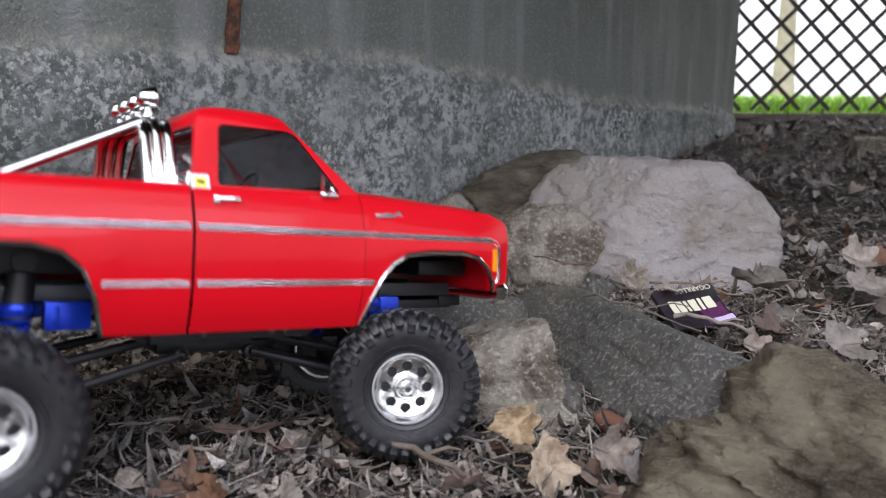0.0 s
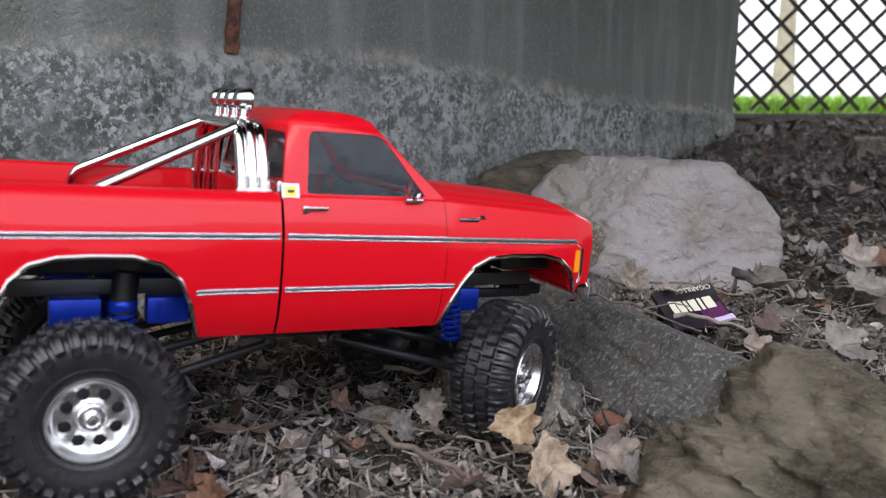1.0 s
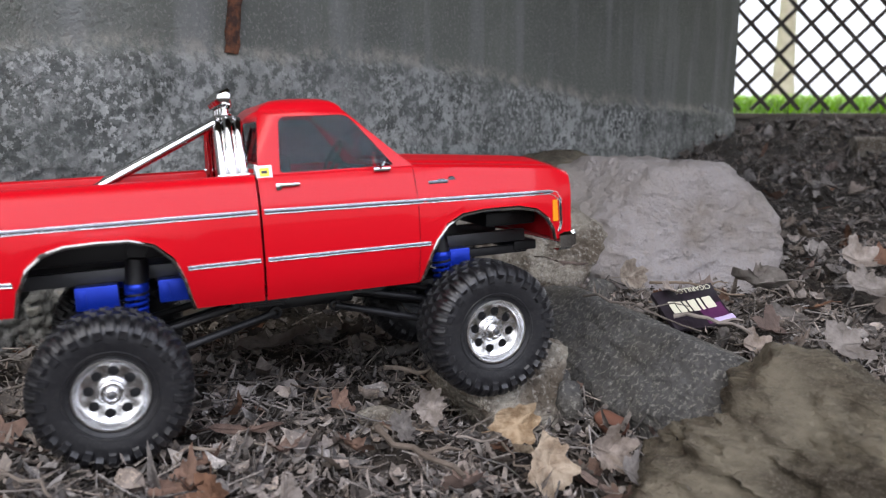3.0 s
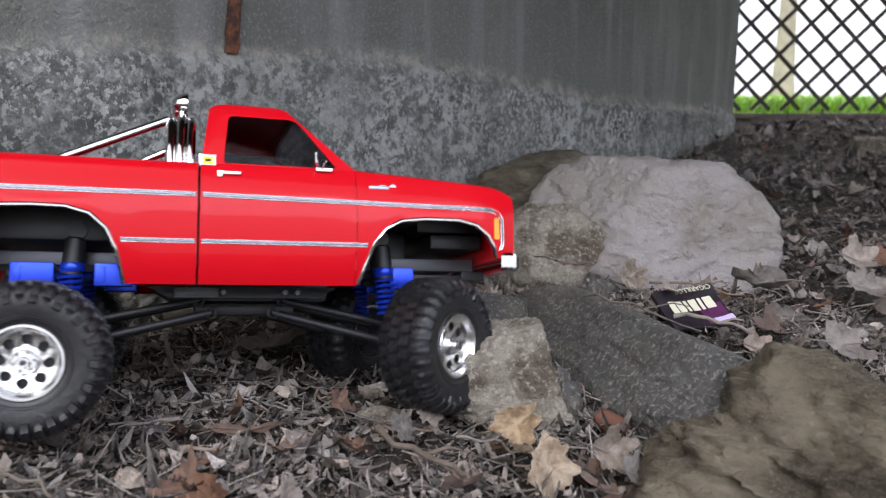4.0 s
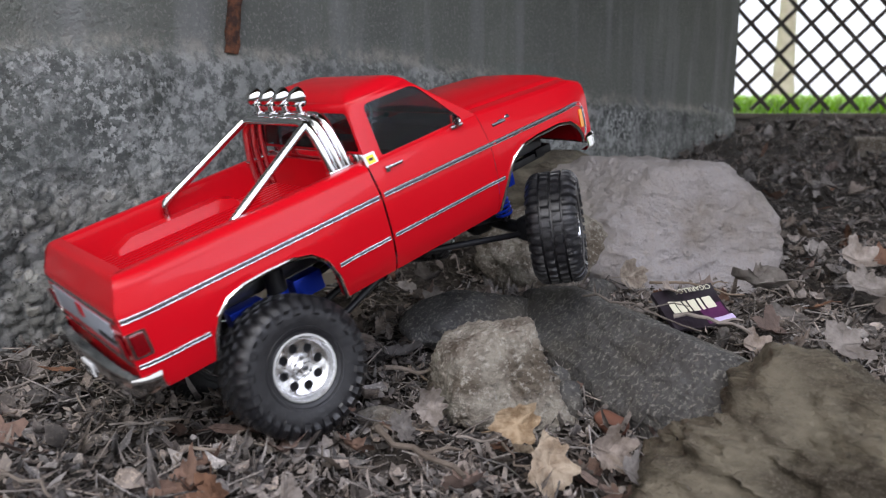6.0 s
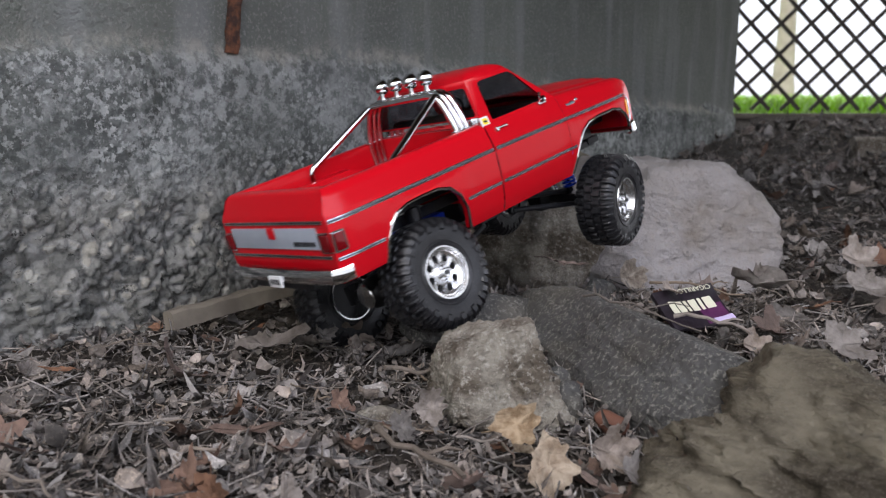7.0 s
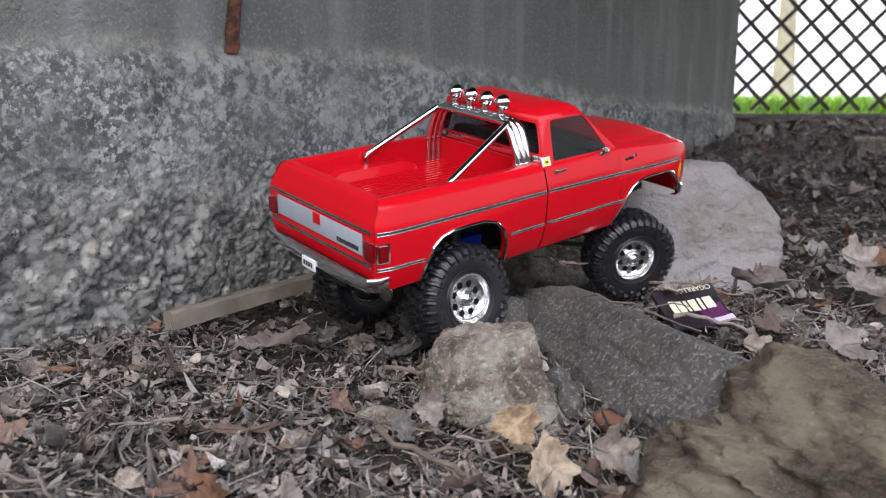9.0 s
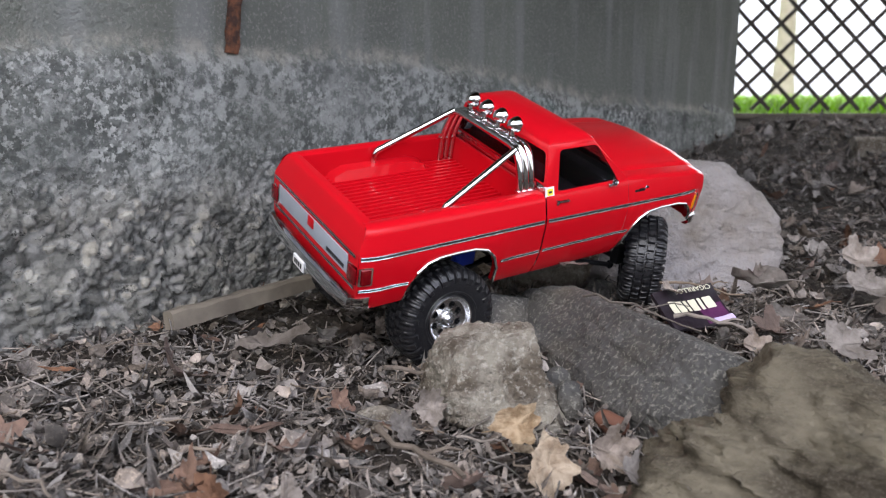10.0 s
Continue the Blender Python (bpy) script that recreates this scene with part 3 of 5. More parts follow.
def build_cab(truck):
    bm = bmesh.new()
    for s in (1, -1):
        skin = bmesh.new()
        add_side(skin, 127.5, 262, cab_top, s)
        DOORS[s] = part("door", skin, RED, truck, "red door panel")
        # shoulder below the side window
        xs = columns(127.5, 262, 10)
        row = [[bm.verts.new(V(x, s * half_width(x, 150.5), 150.5)) for x in xs], [bm.verts.new(V(x, s * 99.1, 152.0)) for x in xs]]
        for k in range(len(xs) - 1):
            bm.faces.new((row[0][k], row[0][k + 1], row[1][k + 1], row[1][k]))
    for s in (1, -1):
        def on_side(x, z):
            return V(x, s * (98 - (z - 156) * 15.5 / 48), z)
        outer = rounded([on_side(128, 152), on_side(134, 204), on_side(206, 204), on_side(263, 152)], 0.0002)
        inner = rounded([on_side(146.5, 153), on_side(150.5, 199.3), on_side(210, 199.3), on_side(246, 153.3)], [0.004, 0.006, 0.008, 0.003])
        add_ring(bm, outer, inner)
        lip = [p + V(0, -s * 2.5, 0) for p in inner]
        add_ring(bm, inner, lip)
    # windscreen frame and rear frame
    for (xb, xt), yb, yt, (ib, it), (zb, zt) in (((263, 206), 99.3, 82.5, (0.07, 0.93), (152, 204)), ((128, 134), 99.3, 82.5, (0.2, 0.86), (152, 204))):
        def on_end(f, g):
            y = yb + (yt - yb) * f
            return V(xb + (xt - xb) * f, y * g, zb + (zt - zb) * f)
        outer = rounded([on_end(0, -1), on_end(1, -1), on_end(1, 1), on_end(0, 1)], 0.0002)
        inner = rounded([on_end(ib, -0.95), on_end(it, -0.94), on_end(it, 0.94), on_end(ib, 0.95)], 0.005)
        add_ring(bm, outer, inner)
    # roof
    def ring(inset, z, r):
        return rounded([V(134 + inset, -(82.5 - inset), z), V(206 - inset * 0.9, -(82.5 - inset), z), V(206 - inset * 0.9, 82.5 - inset, z), V(134 + inset, 82.5 - inset, z)], r)
    loops = [ring(0, 204, 0.0002), ring(1.0, 206.4, 0.003), ring(3.2, 209.2, 0.007), ring(7.5, 212.0, 0.011), ring(15, 214.2, 0.014), ring(28, 215.4, 0.012)]
    prev = None
    for lp in loops:
        cur = [bm.verts.new(p) for p in lp]
        if prev:
            for k in range(len(cur)):
                bm.faces.new((prev[k], prev[(k + 1) % len(cur)], cur[(k + 1) % len(cur)], cur[k]))
        prev = cur
    bm.faces.new(prev)
    # lower back wall, cowl
    a = [bm.verts.new(V(127.6, y, z)) for y, z in ((-100, 60), (100, 60), (100, 152), (-100, 152))]
    bm.faces.new(a)
    bmesh.ops.remove_doubles(bm, verts=bm.verts[:], dist=0.0007)
    cab = part("cab", bm, RED, truck, "glossy red single cab")
    cab.data.set_sharp_from_angle(angle=radians(52))
    return cab


def build_windows(truck):
    for s in (1, -1):
        def on_side(x, z):
            return V(x, s * (97.2 - (z - 156) * 15.5 / 48), z)
        bm = bmesh.new()
        add_panel(bm, rounded([on_side(146, 152.6), on_side(150, 199.8), on_side(210.3, 199.8), on_side(246.6, 152.9)], [0.004, 0.006, 0.008, 0.003]), V(0, -s * 0.8, 0))
        part("side_window", bm, GLASS, truck, "dark tinted side window", smooth=False)
    for (xb, xt), dz, nm in (((263, 206), 1.0, "windscreen"), ((128, 134), 1.0, "rear_window")):
        lo, hi = (0.05, 0.95) if nm == "windscreen" else (0.18, 0.88)
        def on_end(f, g):
            y = 99.3 - 16.8 * f
            return V(xb + (xt - xb) * f + (-0.8 if nm == "windscreen" else 0.8), y * g, 152 + 52 * f)
        bm = bmesh.new()
        add_panel(bm, [on_end(lo, -0.96), on_end(hi, -0.95), on_end(hi, 0.95), on_end(lo, 0.96)], V(-0.8 if nm == "windscreen" else 0.8, 0, 0))
        part(nm, bm, GLASS, truck, "dark tinted glass", smooth=False)
    bm = bmesh.new()
    box_mm(bm, 132, 258, -92, 92, 70, 118, bevel=3)
    box_mm(bm, 140, 160, -78, 78, 118, 168, bevel=6)
    box_mm(bm, 235, 256, -88, 88, 118, 150, bevel=5)
    tub = part("interior_tub", bm, INTERIOR, truck, "dark cab interior with bench and dashboard")
    bm = bmesh.new()
    hoop = [Matrix.Translation(V(222, 42, 158)) @ pose(0, 0, 0, 0, -62, 0) @ V(math.cos(a) * 19, math.sin(a) * 19, 0) for a in [math.pi * k / 12 for k in range(25)]]
    add_tube(bm, hoop, 0.0017, 8, False)
    add_tube(bm, [V(222, 42, 158), V(240, 42, 149)], 0.002, 8)
    part("steering_wheel", bm, PLASTIC, tub, "thin black steering wheel")
    bm = bmesh.new()
    box_mm(bm, 126.2, 128.4, -95.5, 95.5, 150.5, 161, bevel=0.4)
    part("rear_band", bm, CHROME, truck, "chrome band below the rear window")


def build_front(truck):
    for s in (1, -1):
        bm = bmesh.new()
        add_side(bm, 262.5, 418, fender_top, s)
        xs = columns(262.5, 418, 10)
        rows = [[bm.verts.new(V(x, s * y(x), z(x))) for x in xs] for y, z in (
            (lambda x: half_width(x, fender_top(x)), fender_top), (lambda x: half_width(x, fender_top(x)) - 3, lambda x: fender_top(x) + 2.2),
            (lambda x: half_width(x, fender_top(x)) - 10, lambda x: fender_top(x) + 3.2), (lambda x: 80, lambda x: fender_top(x) + 3.4))]
        for p, q in zip(rows, rows[1:]):
            for k in range(len(xs) - 1):
                bm.faces.new((p[k], p[k + 1], q[k + 1], q[k]))
        part("front_wing", bm, RED, truck, "red front wing with chrome edged arch")
    bm = bmesh.new()
    xs = columns(258, 416, 14)
    prof = [(-80, 0.0), (-78, 1.6), (-70, 3.6), (-50, 4.8), (-46, 6.6), (0, 7.6), (46, 6.6), (50, 4.8), (70, 3.6), (78, 1.6), (80, 0.0)]
    rows = [[bm.verts.new(V(x, y, fender_top(x) + 3.2 + dz)) for y, dz in prof] for x in xs]
    for p, q in zip(rows, rows[1:]):
        for k in range(len(prof) - 1):
            bm.faces.new((p[k], p[k + 1], q[k + 1], q[k]))
    part("bonnet", bm, RED, truck, "long red bonnet with raised centre")
    bm = bmesh.new()
    box_mm(bm, 411, 417, -97, 97, 72, 84, bevel=2)
    box_mm(bm, 411, 417, -97, 97, 132, 137, bevel=1.5)
    box_mm(bm, 404, 412, -96, 96, 74, 134, bevel=1)
    part("nose_panel", bm, RED, truck)
    bm = bmesh.new()
    for k in range(6):
        box_mm(bm, 412, 418, -70, 70, 88 + k * 7, 90 + k * 7, bevel=0.4)
    for k in range(11):
        box_mm(bm, 412, 417, -70 + k * 14 - 0.7, -70 + k * 14 + 0.7, 86, 130, bevel=0.3)
    part("grille", bm, CHROME, truck, "chrome egg-crate grille")
    for s in (1, -1):
        bm = bmesh.new()
        add_lathe(bm, [(13, 0.4), (13, 0.4189), (11, 0.4195), (10.5, 0.417), (0.1, 0.4185)], 24, "x")
        for v in bm.verts:
            v.co.y, v.co.z = v.co.y * 0.001 + s * 0.083, v.co.z * 0.001 + 0.11
        part("headlight", bm, CHROME, truck, "round chrome headlight")
        bm = bmesh.new()
        add_panel(bm, rounded([V(394.5, s * (half_width(394, 92) - 1), 92), V(394.5, s * (half_width(394, 112) - 1), 112), V(399.5, s * (half_width(399, 112) - 1), 112), V(400.5, s * (half_width(400, 92) - 1), 92)], 0.001, 2), V(0, s * 2.2, 0))
        part("turn_signal", bm, AMBER, truck, "amber side marker light")
    bm = bmesh.new()
    path = [(402, -104), (414, -103), (424, -95), (429, -60), (430, 0), (429, 60), (424, 95), (414, 103), (402, 104)]
    rings = []
    for i, (x, y) in enumerate(path):
        sec = [(-6, 64), (0, 63), (2.4, 66), (2.4, 77), (0, 80), (-6, 79)]
        f = y / 104
        rings.append([bm.verts.new(V(x + d * (1 - abs(f) ** 4 * 0.6), y + d * f ** 3, z)) for d, z in sec])
    for a, b in zip(rings, rings[1:]):
        for k in range(5):
            bm.faces.new((a[k], a[k + 1], b[k + 1], b[k]))
    part("front_bumper", bm, CHROME, truck, "chrome front bumper")
    bm = bmesh.new()
    box_mm(bm, 385, 410, -42, 42, 56, 66, bevel=2)
    box_mm(bm, 300, 400, -40, -32, 54, 62, bevel=1)
    box_mm(bm, 300, 400, 32, 40, 54, 62, bevel=1)
    box_mm(bm, 345, 398, -66, 66, 86, 100, bevel=3)
    part("bumper_mount", bm, PLASTIC, truck)


def build_rear_bumper(truck):
    bm = bmesh.new()
    path = [(-104, -108), (-116, -107), (-126, -100), (-130, -60), (-131, 0), (-130, 60), (-126, 100), (-116, 107), (-104, 108)]
    sec = [(5, 60), (0, 59), (-2.5, 61.5), (-2.5, 70), (0, 74), (6, 75)]
    rings = [[bm.verts.new(V(x + d * (1 - 0.4 * abs(y / 108) ** 4), y - d * 0.5 * (y / 108) ** 3, z)) for d, z in sec] for x, y in path]
    for a, b in zip(rings, rings[1:]):
        for k in range(5):
            bm.faces.new((a[k], a[k + 1], b[k + 1], b[k]))
    bump = part("rear_bumper", bm, CHROME, truck, "chrome rear bumper")
    bm = bmesh.new()
    box_mm(bm, -135.5, -133.6, -13, 13, 55, 68, bevel=0.6)
    plate = part("number_plate", bm, WHITE, bump, "small white number plate with dark bars")
    bm = bmesh.new()
    for k in range(4):
        box_mm(bm, -136, -135.3, -9 + k * 5, -9 + k * 5 + 3, 58.5, 64.5)
    bars = part("plate_bars", bm, INK, bump)
    bm = bmesh.new()
    box_mm(bm, -126, -106, -60, 60, 50, 60, bevel=2)
    part("bumper_beam", bm, PLASTIC, bump)


def build_trim(truck):
    for s in (1, -1):
        bm = bmesh.new()
        belt_f = [(129.5, 122.6), (392, 119.5), (399, 117), (403.5, 111), (404.5, 88), (402, 82)]
        for off in (-1.75, 1.75):
            add_strip(bm, [(-118, 122 + off), (124, 122.6 + off)], s, 1.3, 0.9)
            add_strip(bm, [(x + (off * 0.8 if z < 118.5 and x > 395 else 0), z + (off if x < 400 else off * 0.3)) for x, z in belt_f], s, 1.3, 0.9)
        for off in (-1.5, 1.5):
            add_strip(bm, [(-118, 83 + off), (-60, 83 + off)], s, 1.15, 0.8)
            add_strip(bm, [(66, 82.5 + off), (124, 82.8 + off)], s, 1.15, 0.8)
            add_strip(bm, [(129.5, 82.8 + off), (272, 83 + off)], s, 1.15, 0.8)
        part("side_moulding", bm, CHROME, truck, "thin double chrome side mouldings")
        bm = bmesh.new()
        add_strip(bm, [(-118, 122), (124, 122.6)], s, 2.9, 0.5)
        add_strip(bm, belt_f, s, 2.9, 0.5)
        for a, b in (((-118, 83), (-60, 83)), ((66, 82.5), (124, 82.8)), ((129.5, 82.8), (272, 83))):
            add_strip(bm, [a, b], s, 2.3, 0.5)
        part("moulding_inlay", bm, TRIM_DARK, truck)
        for arch in (ARCH_R, ARCH_F):
            bm = bmesh.new()
            add_tube(bm, [V(x, s * (half_width(x, z) + 0.4), z + 0.3) for x, z in arch], 0.0019, 8)
            part("arch_trim", bm, CHROME, truck, "chrome wheel arch edging")
        # door handle
        bm = bmesh.new()
        box_mm(bm, 141, 146, min(s * 102, s * 107.5), max(s * 102, s * 107.5), 139, 145, bevel=1.2)
        box_mm(bm, 144, 161, min(s * 105.2, s * 107.8), max(s * 105.2, s * 107.8), 141.7, 144.5, bevel=0.9)
        box_mm(bm, 157.5, 160.5, min(s * 102, s * 107), max(s * 102, s * 107), 141.9, 144.3, bevel=0.6)
        part("door_handle", bm, CHROME, DOORS[s], "chrome door handle")
        # mirror
        bm = bmesh.new()
        add_tube(bm, [V(229, s * 101, 151), V(226, s * 108, 157), V(225, s * 110, 165)], [0.0014, 0.0016, 0.0012], 8)
        box_mm(bm, 226, 241, min(s * 101, s * 105), max(s * 101, s * 105), 149, 152.4, bevel=1.0)
        add_lathe(bm, [(0.0002, -0.0012), (0.004, -0.0008), (0.0046, 0), (0.004, 0.0008), (0.0002, 0.0012)], 12, "x", Matrix.Translation(V(233, s * 107, 155)) @ pose(0, 0, 0, 0, 25, 0))
        part("door_mirror", bm, CHROME, DOORS[s], "chrome door mirror bracket")
        # wing badge as plain shapes
        bm = bmesh.new()
        y0, y1 = sorted((s * 104.6, s * 107.2))
        box_mm(bm, 274, 293, y0, y1, 134, 138, bevel=0.8)
        box_mm(bm, 283, 290, y0, y1, 137.6, 139, bevel=0.4)
        add_lathe(bm, [(0.0001, 0.0), (0.0036, 0.0), (0.0042, 0.0008), (0.0036, 0.0016), (0.0001, 0.0016)], 14, "y", Matrix.Translation(V(296.5, y0 + 0.8, 136.6)))
        part("wing_badge", bm, TRIM_DARK, truck, "small chrome wing badge without letters")
        # pillar decal
        bm = bmesh.new()
        def tilted(x0, x1, z0, z1, out):
            return [V(x, s * (101.4 - (z - 149) * 0.36 + out), z) for x, z in ((x0, z0), (x1, z0), (x1, z1), (x0, z1))]
        add_panel(bm, tilted(127.0, 140, 149, 160, 0), V(0, -s * 2, 0))
        dec = part("pillar_decal", bm, WHITE, truck, "white pillar decal with yellow centre", smooth=False)
        bm = bmesh.new()
        add_panel(bm, tilted(129.5, 137.7, 151, 158, 0.3), V(0, -s * 0.8, 0))
        part("decal_centre", bm, YELLOW, dec, smooth=False)
        bm = bmesh.new()
        add_panel(bm, tilted(131.1, 136.1, 153.4, 155.8, 0.5), V(0, -s * 0.8, 0))
        part("decal_bar", bm, INK, dec, smooth=False)


def arc_path(pts, r, seg=5):
    out = [Vector(pts[0])]
    for i in range(1, len(pts) - 1):
        c = Vector(pts[i])
        a, b = Vector(pts[i - 1]) - c, Vector(pts[i + 1]) - c
        k = min(r, a.length * 0.45, b.length * 0.45)
        p, q = c + a.normalized() * k, c + b.normalized() * k
        out += [(1 - t) ** 2 * p + 2 * t * (1 - t) * c + t * t * q for t in [j / seg for j in range(seg + 1)]]
    return out + [Vector(pts[-1])]


def build_roll_bar(truck):
    bar = None
    for x, top in ((110.5, 200.5), (102, 199), (119, 199)):
        bm = bmesh.new()
        add_tube(bm, arc_path([V(x, -82, 99), V(x, -82, 160), V(x, -64, top), V(x, 64, top), V(x, 82, 160), V(x, 82, 99)], 0.016), 0.0044, 12)
        if bar is None:
            bar = part("roll_bar", bm, CHROME, truck, "triple tube chrome roll bar")
        else:
            part("hoop", bm, CHROME, bar)
    for s in (1, -1):
        bm = bmesh.new()
        box_mm(bm, 97, 124, min(s * 78, s * 86), max(s * 78, s * 86), 150.4, 154, bevel=1)
        part("foot", bm, CHROME, bar)
    for s in (1, -1):
        bm = bmesh.new()
        add_tube(bm, arc_path([V(-2, s * 78, 126), V(-1, s * 78, 147), V(100, s * 63, 197)], 0.007), 0.004, 12)
        part("brace", bm, CHROME, bar)
    for y in (-42, -14, 14, 42):
        bm = bmesh.new()
        m = Matrix.Translation(V(111, y, 218.5)) @ pose(0, 0, 0, 0, 0, 0)
        add_lathe(bm, [(0.0002, -0.0092), (0.0034, -0.0084), (0.0066, -0.0054), (0.0084, -0.0005), (0.0092, 0.002), (0.0096, 0.0035), (0.0092, 0.005), (0.0076, 0.0058), (0.0002, 0.006)], 20, "x", m)
        add_tube(bm, [V(111, y, 211), V(111, y, 199)], [0.003, 0.0042], 10)
        add_lathe(bm, [(0.0052, -0.0012), (0.0056, 0.0), (0.0052, 0.0012)], 14, "z", Matrix.Translation(V(111, y, 204)))
        part("roof_lamp", bm, CHROME, bar, "small round chrome spot lamp")


def build_chassis(truck):
    for s in (1, -1):
        bm = bmesh.new()
        box_mm(bm, -108, 398, min(s * 33, s * 40), max(s * 33, s * 40), 66, 78, bevel=1)
        part("frame_rail", bm, STEEL, truck, "grey frame rail")
        bm = bmesh.new()
        pts = [V(86, s * 64, 47), V(104, s * 66, 37), V(236, s * 66, 37), V(252, s * 64, 47)]
        add_panel(bm, pts, V(0, -s * 14, 0))
        box_mm(bm, 108, 146, min(s * 65, s * 76), max(s * 65, s * 76), 36, 46, bevel=2)
        for k in range(5):
            box_mm(bm, 110, 144, min(s * 76, s * 76.8), max(s * 76, s * 76.8), 37.2 + k * 1.8, 38 + k * 1.8)
        slider = part("rock_slider", bm, PLASTIC, truck, "dark grey rock slider with step")
        for x in (150, 205, 216):
            bm = bmesh.new()
            add_lathe(bm, [(0.0001, 0.0012), (0.0024, 0.0012), (0.003, 0.0)], 8, "y", Matrix.Translation(V(x, s * 66.2, 42)) @ pose(0, 0, 0, 180 if s < 0 else 0, 0, 0))
            part("screw", bm, STEEL, slider)
        # suspension links
        for a, b in (((140, 46, 24), (6, 62, -8)), ((130, 34, 36), (4, 40, 10)), ((196, 46, 24), (318, 62, -8)), ((206, 34, 36), (320, 40, 10))):
            bm = bmesh.new()
            add_tube(bm, [V(a[0], s * a[1], a[2]), V(b[0], s * b[1], b[2])], 0.0036, 10)
            for e in (a, b):
                add_lathe(bm, [(0.0036, -0.004), (0.0058, -0.003), (0.0058, 0.003), (0.0036, 0.004)], 10, "y", Matrix.Translation(V(e[0], s * e[1], e[2])))
            part("suspension_link", bm, PLASTIC, truck, "black suspension link")
        for x, lean in ((24, 4), (300, -4)):
            bm = bmesh.new()
            lo, hi = V(x - lean, s * 60, 14), V(x + lean, s * 56, 95)
            d = hi - lo
            add_tube(bm, [lo + d * 0.5, lo + d * 0.52, lo + d * 0.9, lo + d * 0.92], [0.006, 0.0094, 0.0094, 0.007], 14)
            add_tube(bm, [lo, lo + d * 0.5], 0.0022, 8)
            add_lathe(bm, [(0.0001, -0.006), (0.008, -0.006), (0.0095, 0), (0.008, 0.006), (0.0001, 0.006)], 14, "y", Matrix.Translation(hi))
            shock = part("shock_absorber", bm, PLASTIC, truck, "black shock with blue spring")
            bm = bmesh.new()
            coil = []
            for k in range(8 * 10 + 1):
                a = 2 * math.pi * k / 10
                c = lo + d * (0.08 + 0.5 * k / 80)
                coil.append(c + Vector((math.cos(a) * 0.0088, math.sin(a) * 0.0088, 0)))
            add_tube(bm, coil, 0.0017, 6)
            part("spring", bm, BLUE, shock, "blue coil spring")
            bm = bmesh.new()
            add_lathe(bm, [(0.0095, -0.003), (0.0103, -0.002), (0.0103, 0.003), (0.0095, 0.004)], 14, "z", Matrix.Translation(lo + d * 0.6))
            part("spring_collar", bm, BLUE, shock)
        for x0, x1 in ((-24, 10), (42, 72), (306, 330)):
            bm = bmesh.new()
            box_mm(bm, x0, x1, min(s * 42, s * 58), max(s * 42, s * 58), 47, 67, bevel=1.5)
            box_mm(bm, x0 + 3, x0 + 9, min(s * 58, s * 59), max(s * 58, s * 59), 50, 64, bevel=0.3)
            part("shock_tower", bm, BLUE, truck, "blue shock mounting block")
    bm = bmesh.new()
    box_mm(bm, 126, 218, -30, 30, 22, 34, bevel=4)
    part("skid_plate", bm, PLASTIC, truck, "black centre skid plate")
    bm = bmesh.new()
    box_mm(bm, 120, 250, -30, 30, 34.5, 60, bevel=4)
    part("gearbox", bm, PLASTIC, truck)
    # blocks added to keep the wheel arches dark where the wall would show through
    bm = bmesh.new()
    box_mm(bm, -92, 118, -60, 60, 86, 114, bevel=4)
    part("bed_pan", bm, PLASTIC, truck, "black filler block added under the load bed")
    bm = bmesh.new()
    box_mm(bm, 332, 402, -62, 62, 102, 136, bevel=4)
    box_mm(bm, 262, 331, -76, 76, 108, 140, bevel=4)
    part("engine_bay_pan", bm, PLASTIC, truck, "black filler blocks added under the bonnet")
    bm = bmesh.new()
    box_mm(bm, -100, -70, -45, 45, 50, 64, bevel=3)
    part("rear_crossmember", bm, PLASTIC, truck)
    bm = bmesh.new()
    box_mm(bm, 250, 330, -28, 28, 58, 104, bevel=5)
    part("motor_housing", bm, PLASTIC, truck)


def build_axle(truck, x):
    bm = bmesh.new()
    add_tube(bm, [V(0, -76, 0), V(0, 76, 0)], 0.0075, 14)
    add_lathe(bm, [(0.0001, -0.02), (0.012, -0.019), (0.019, -0.012), (0.021, 0), (0.019, 0.012), (0.012, 0.019), (0.0001, 0.02)], 20, "x", Matrix.Translation(V(0, 14, 0)))
    for s in (1, -1):
        box_mm(bm, -9, 9, min(s * 62, s * 76), max(s * 62, s * 76), -10, 16, bevel=2)
    axle = part("axle", bm, PLASTIC, truck, "black solid axle")
    bm = bmesh.new()
    add_lathe(bm, [(0.0001, -0.003), (0.014, -0.002), (0.016, 0), (0.0001, 0.001)], 16, "x", Matrix.Translation(V(-21 if x == 0 else 21, 14, 0)))
    part("differential_cover", bm, CHROME_SATIN, axle, "bright differential cover")
    axle.location = V(x, 0, 0)
    return axle


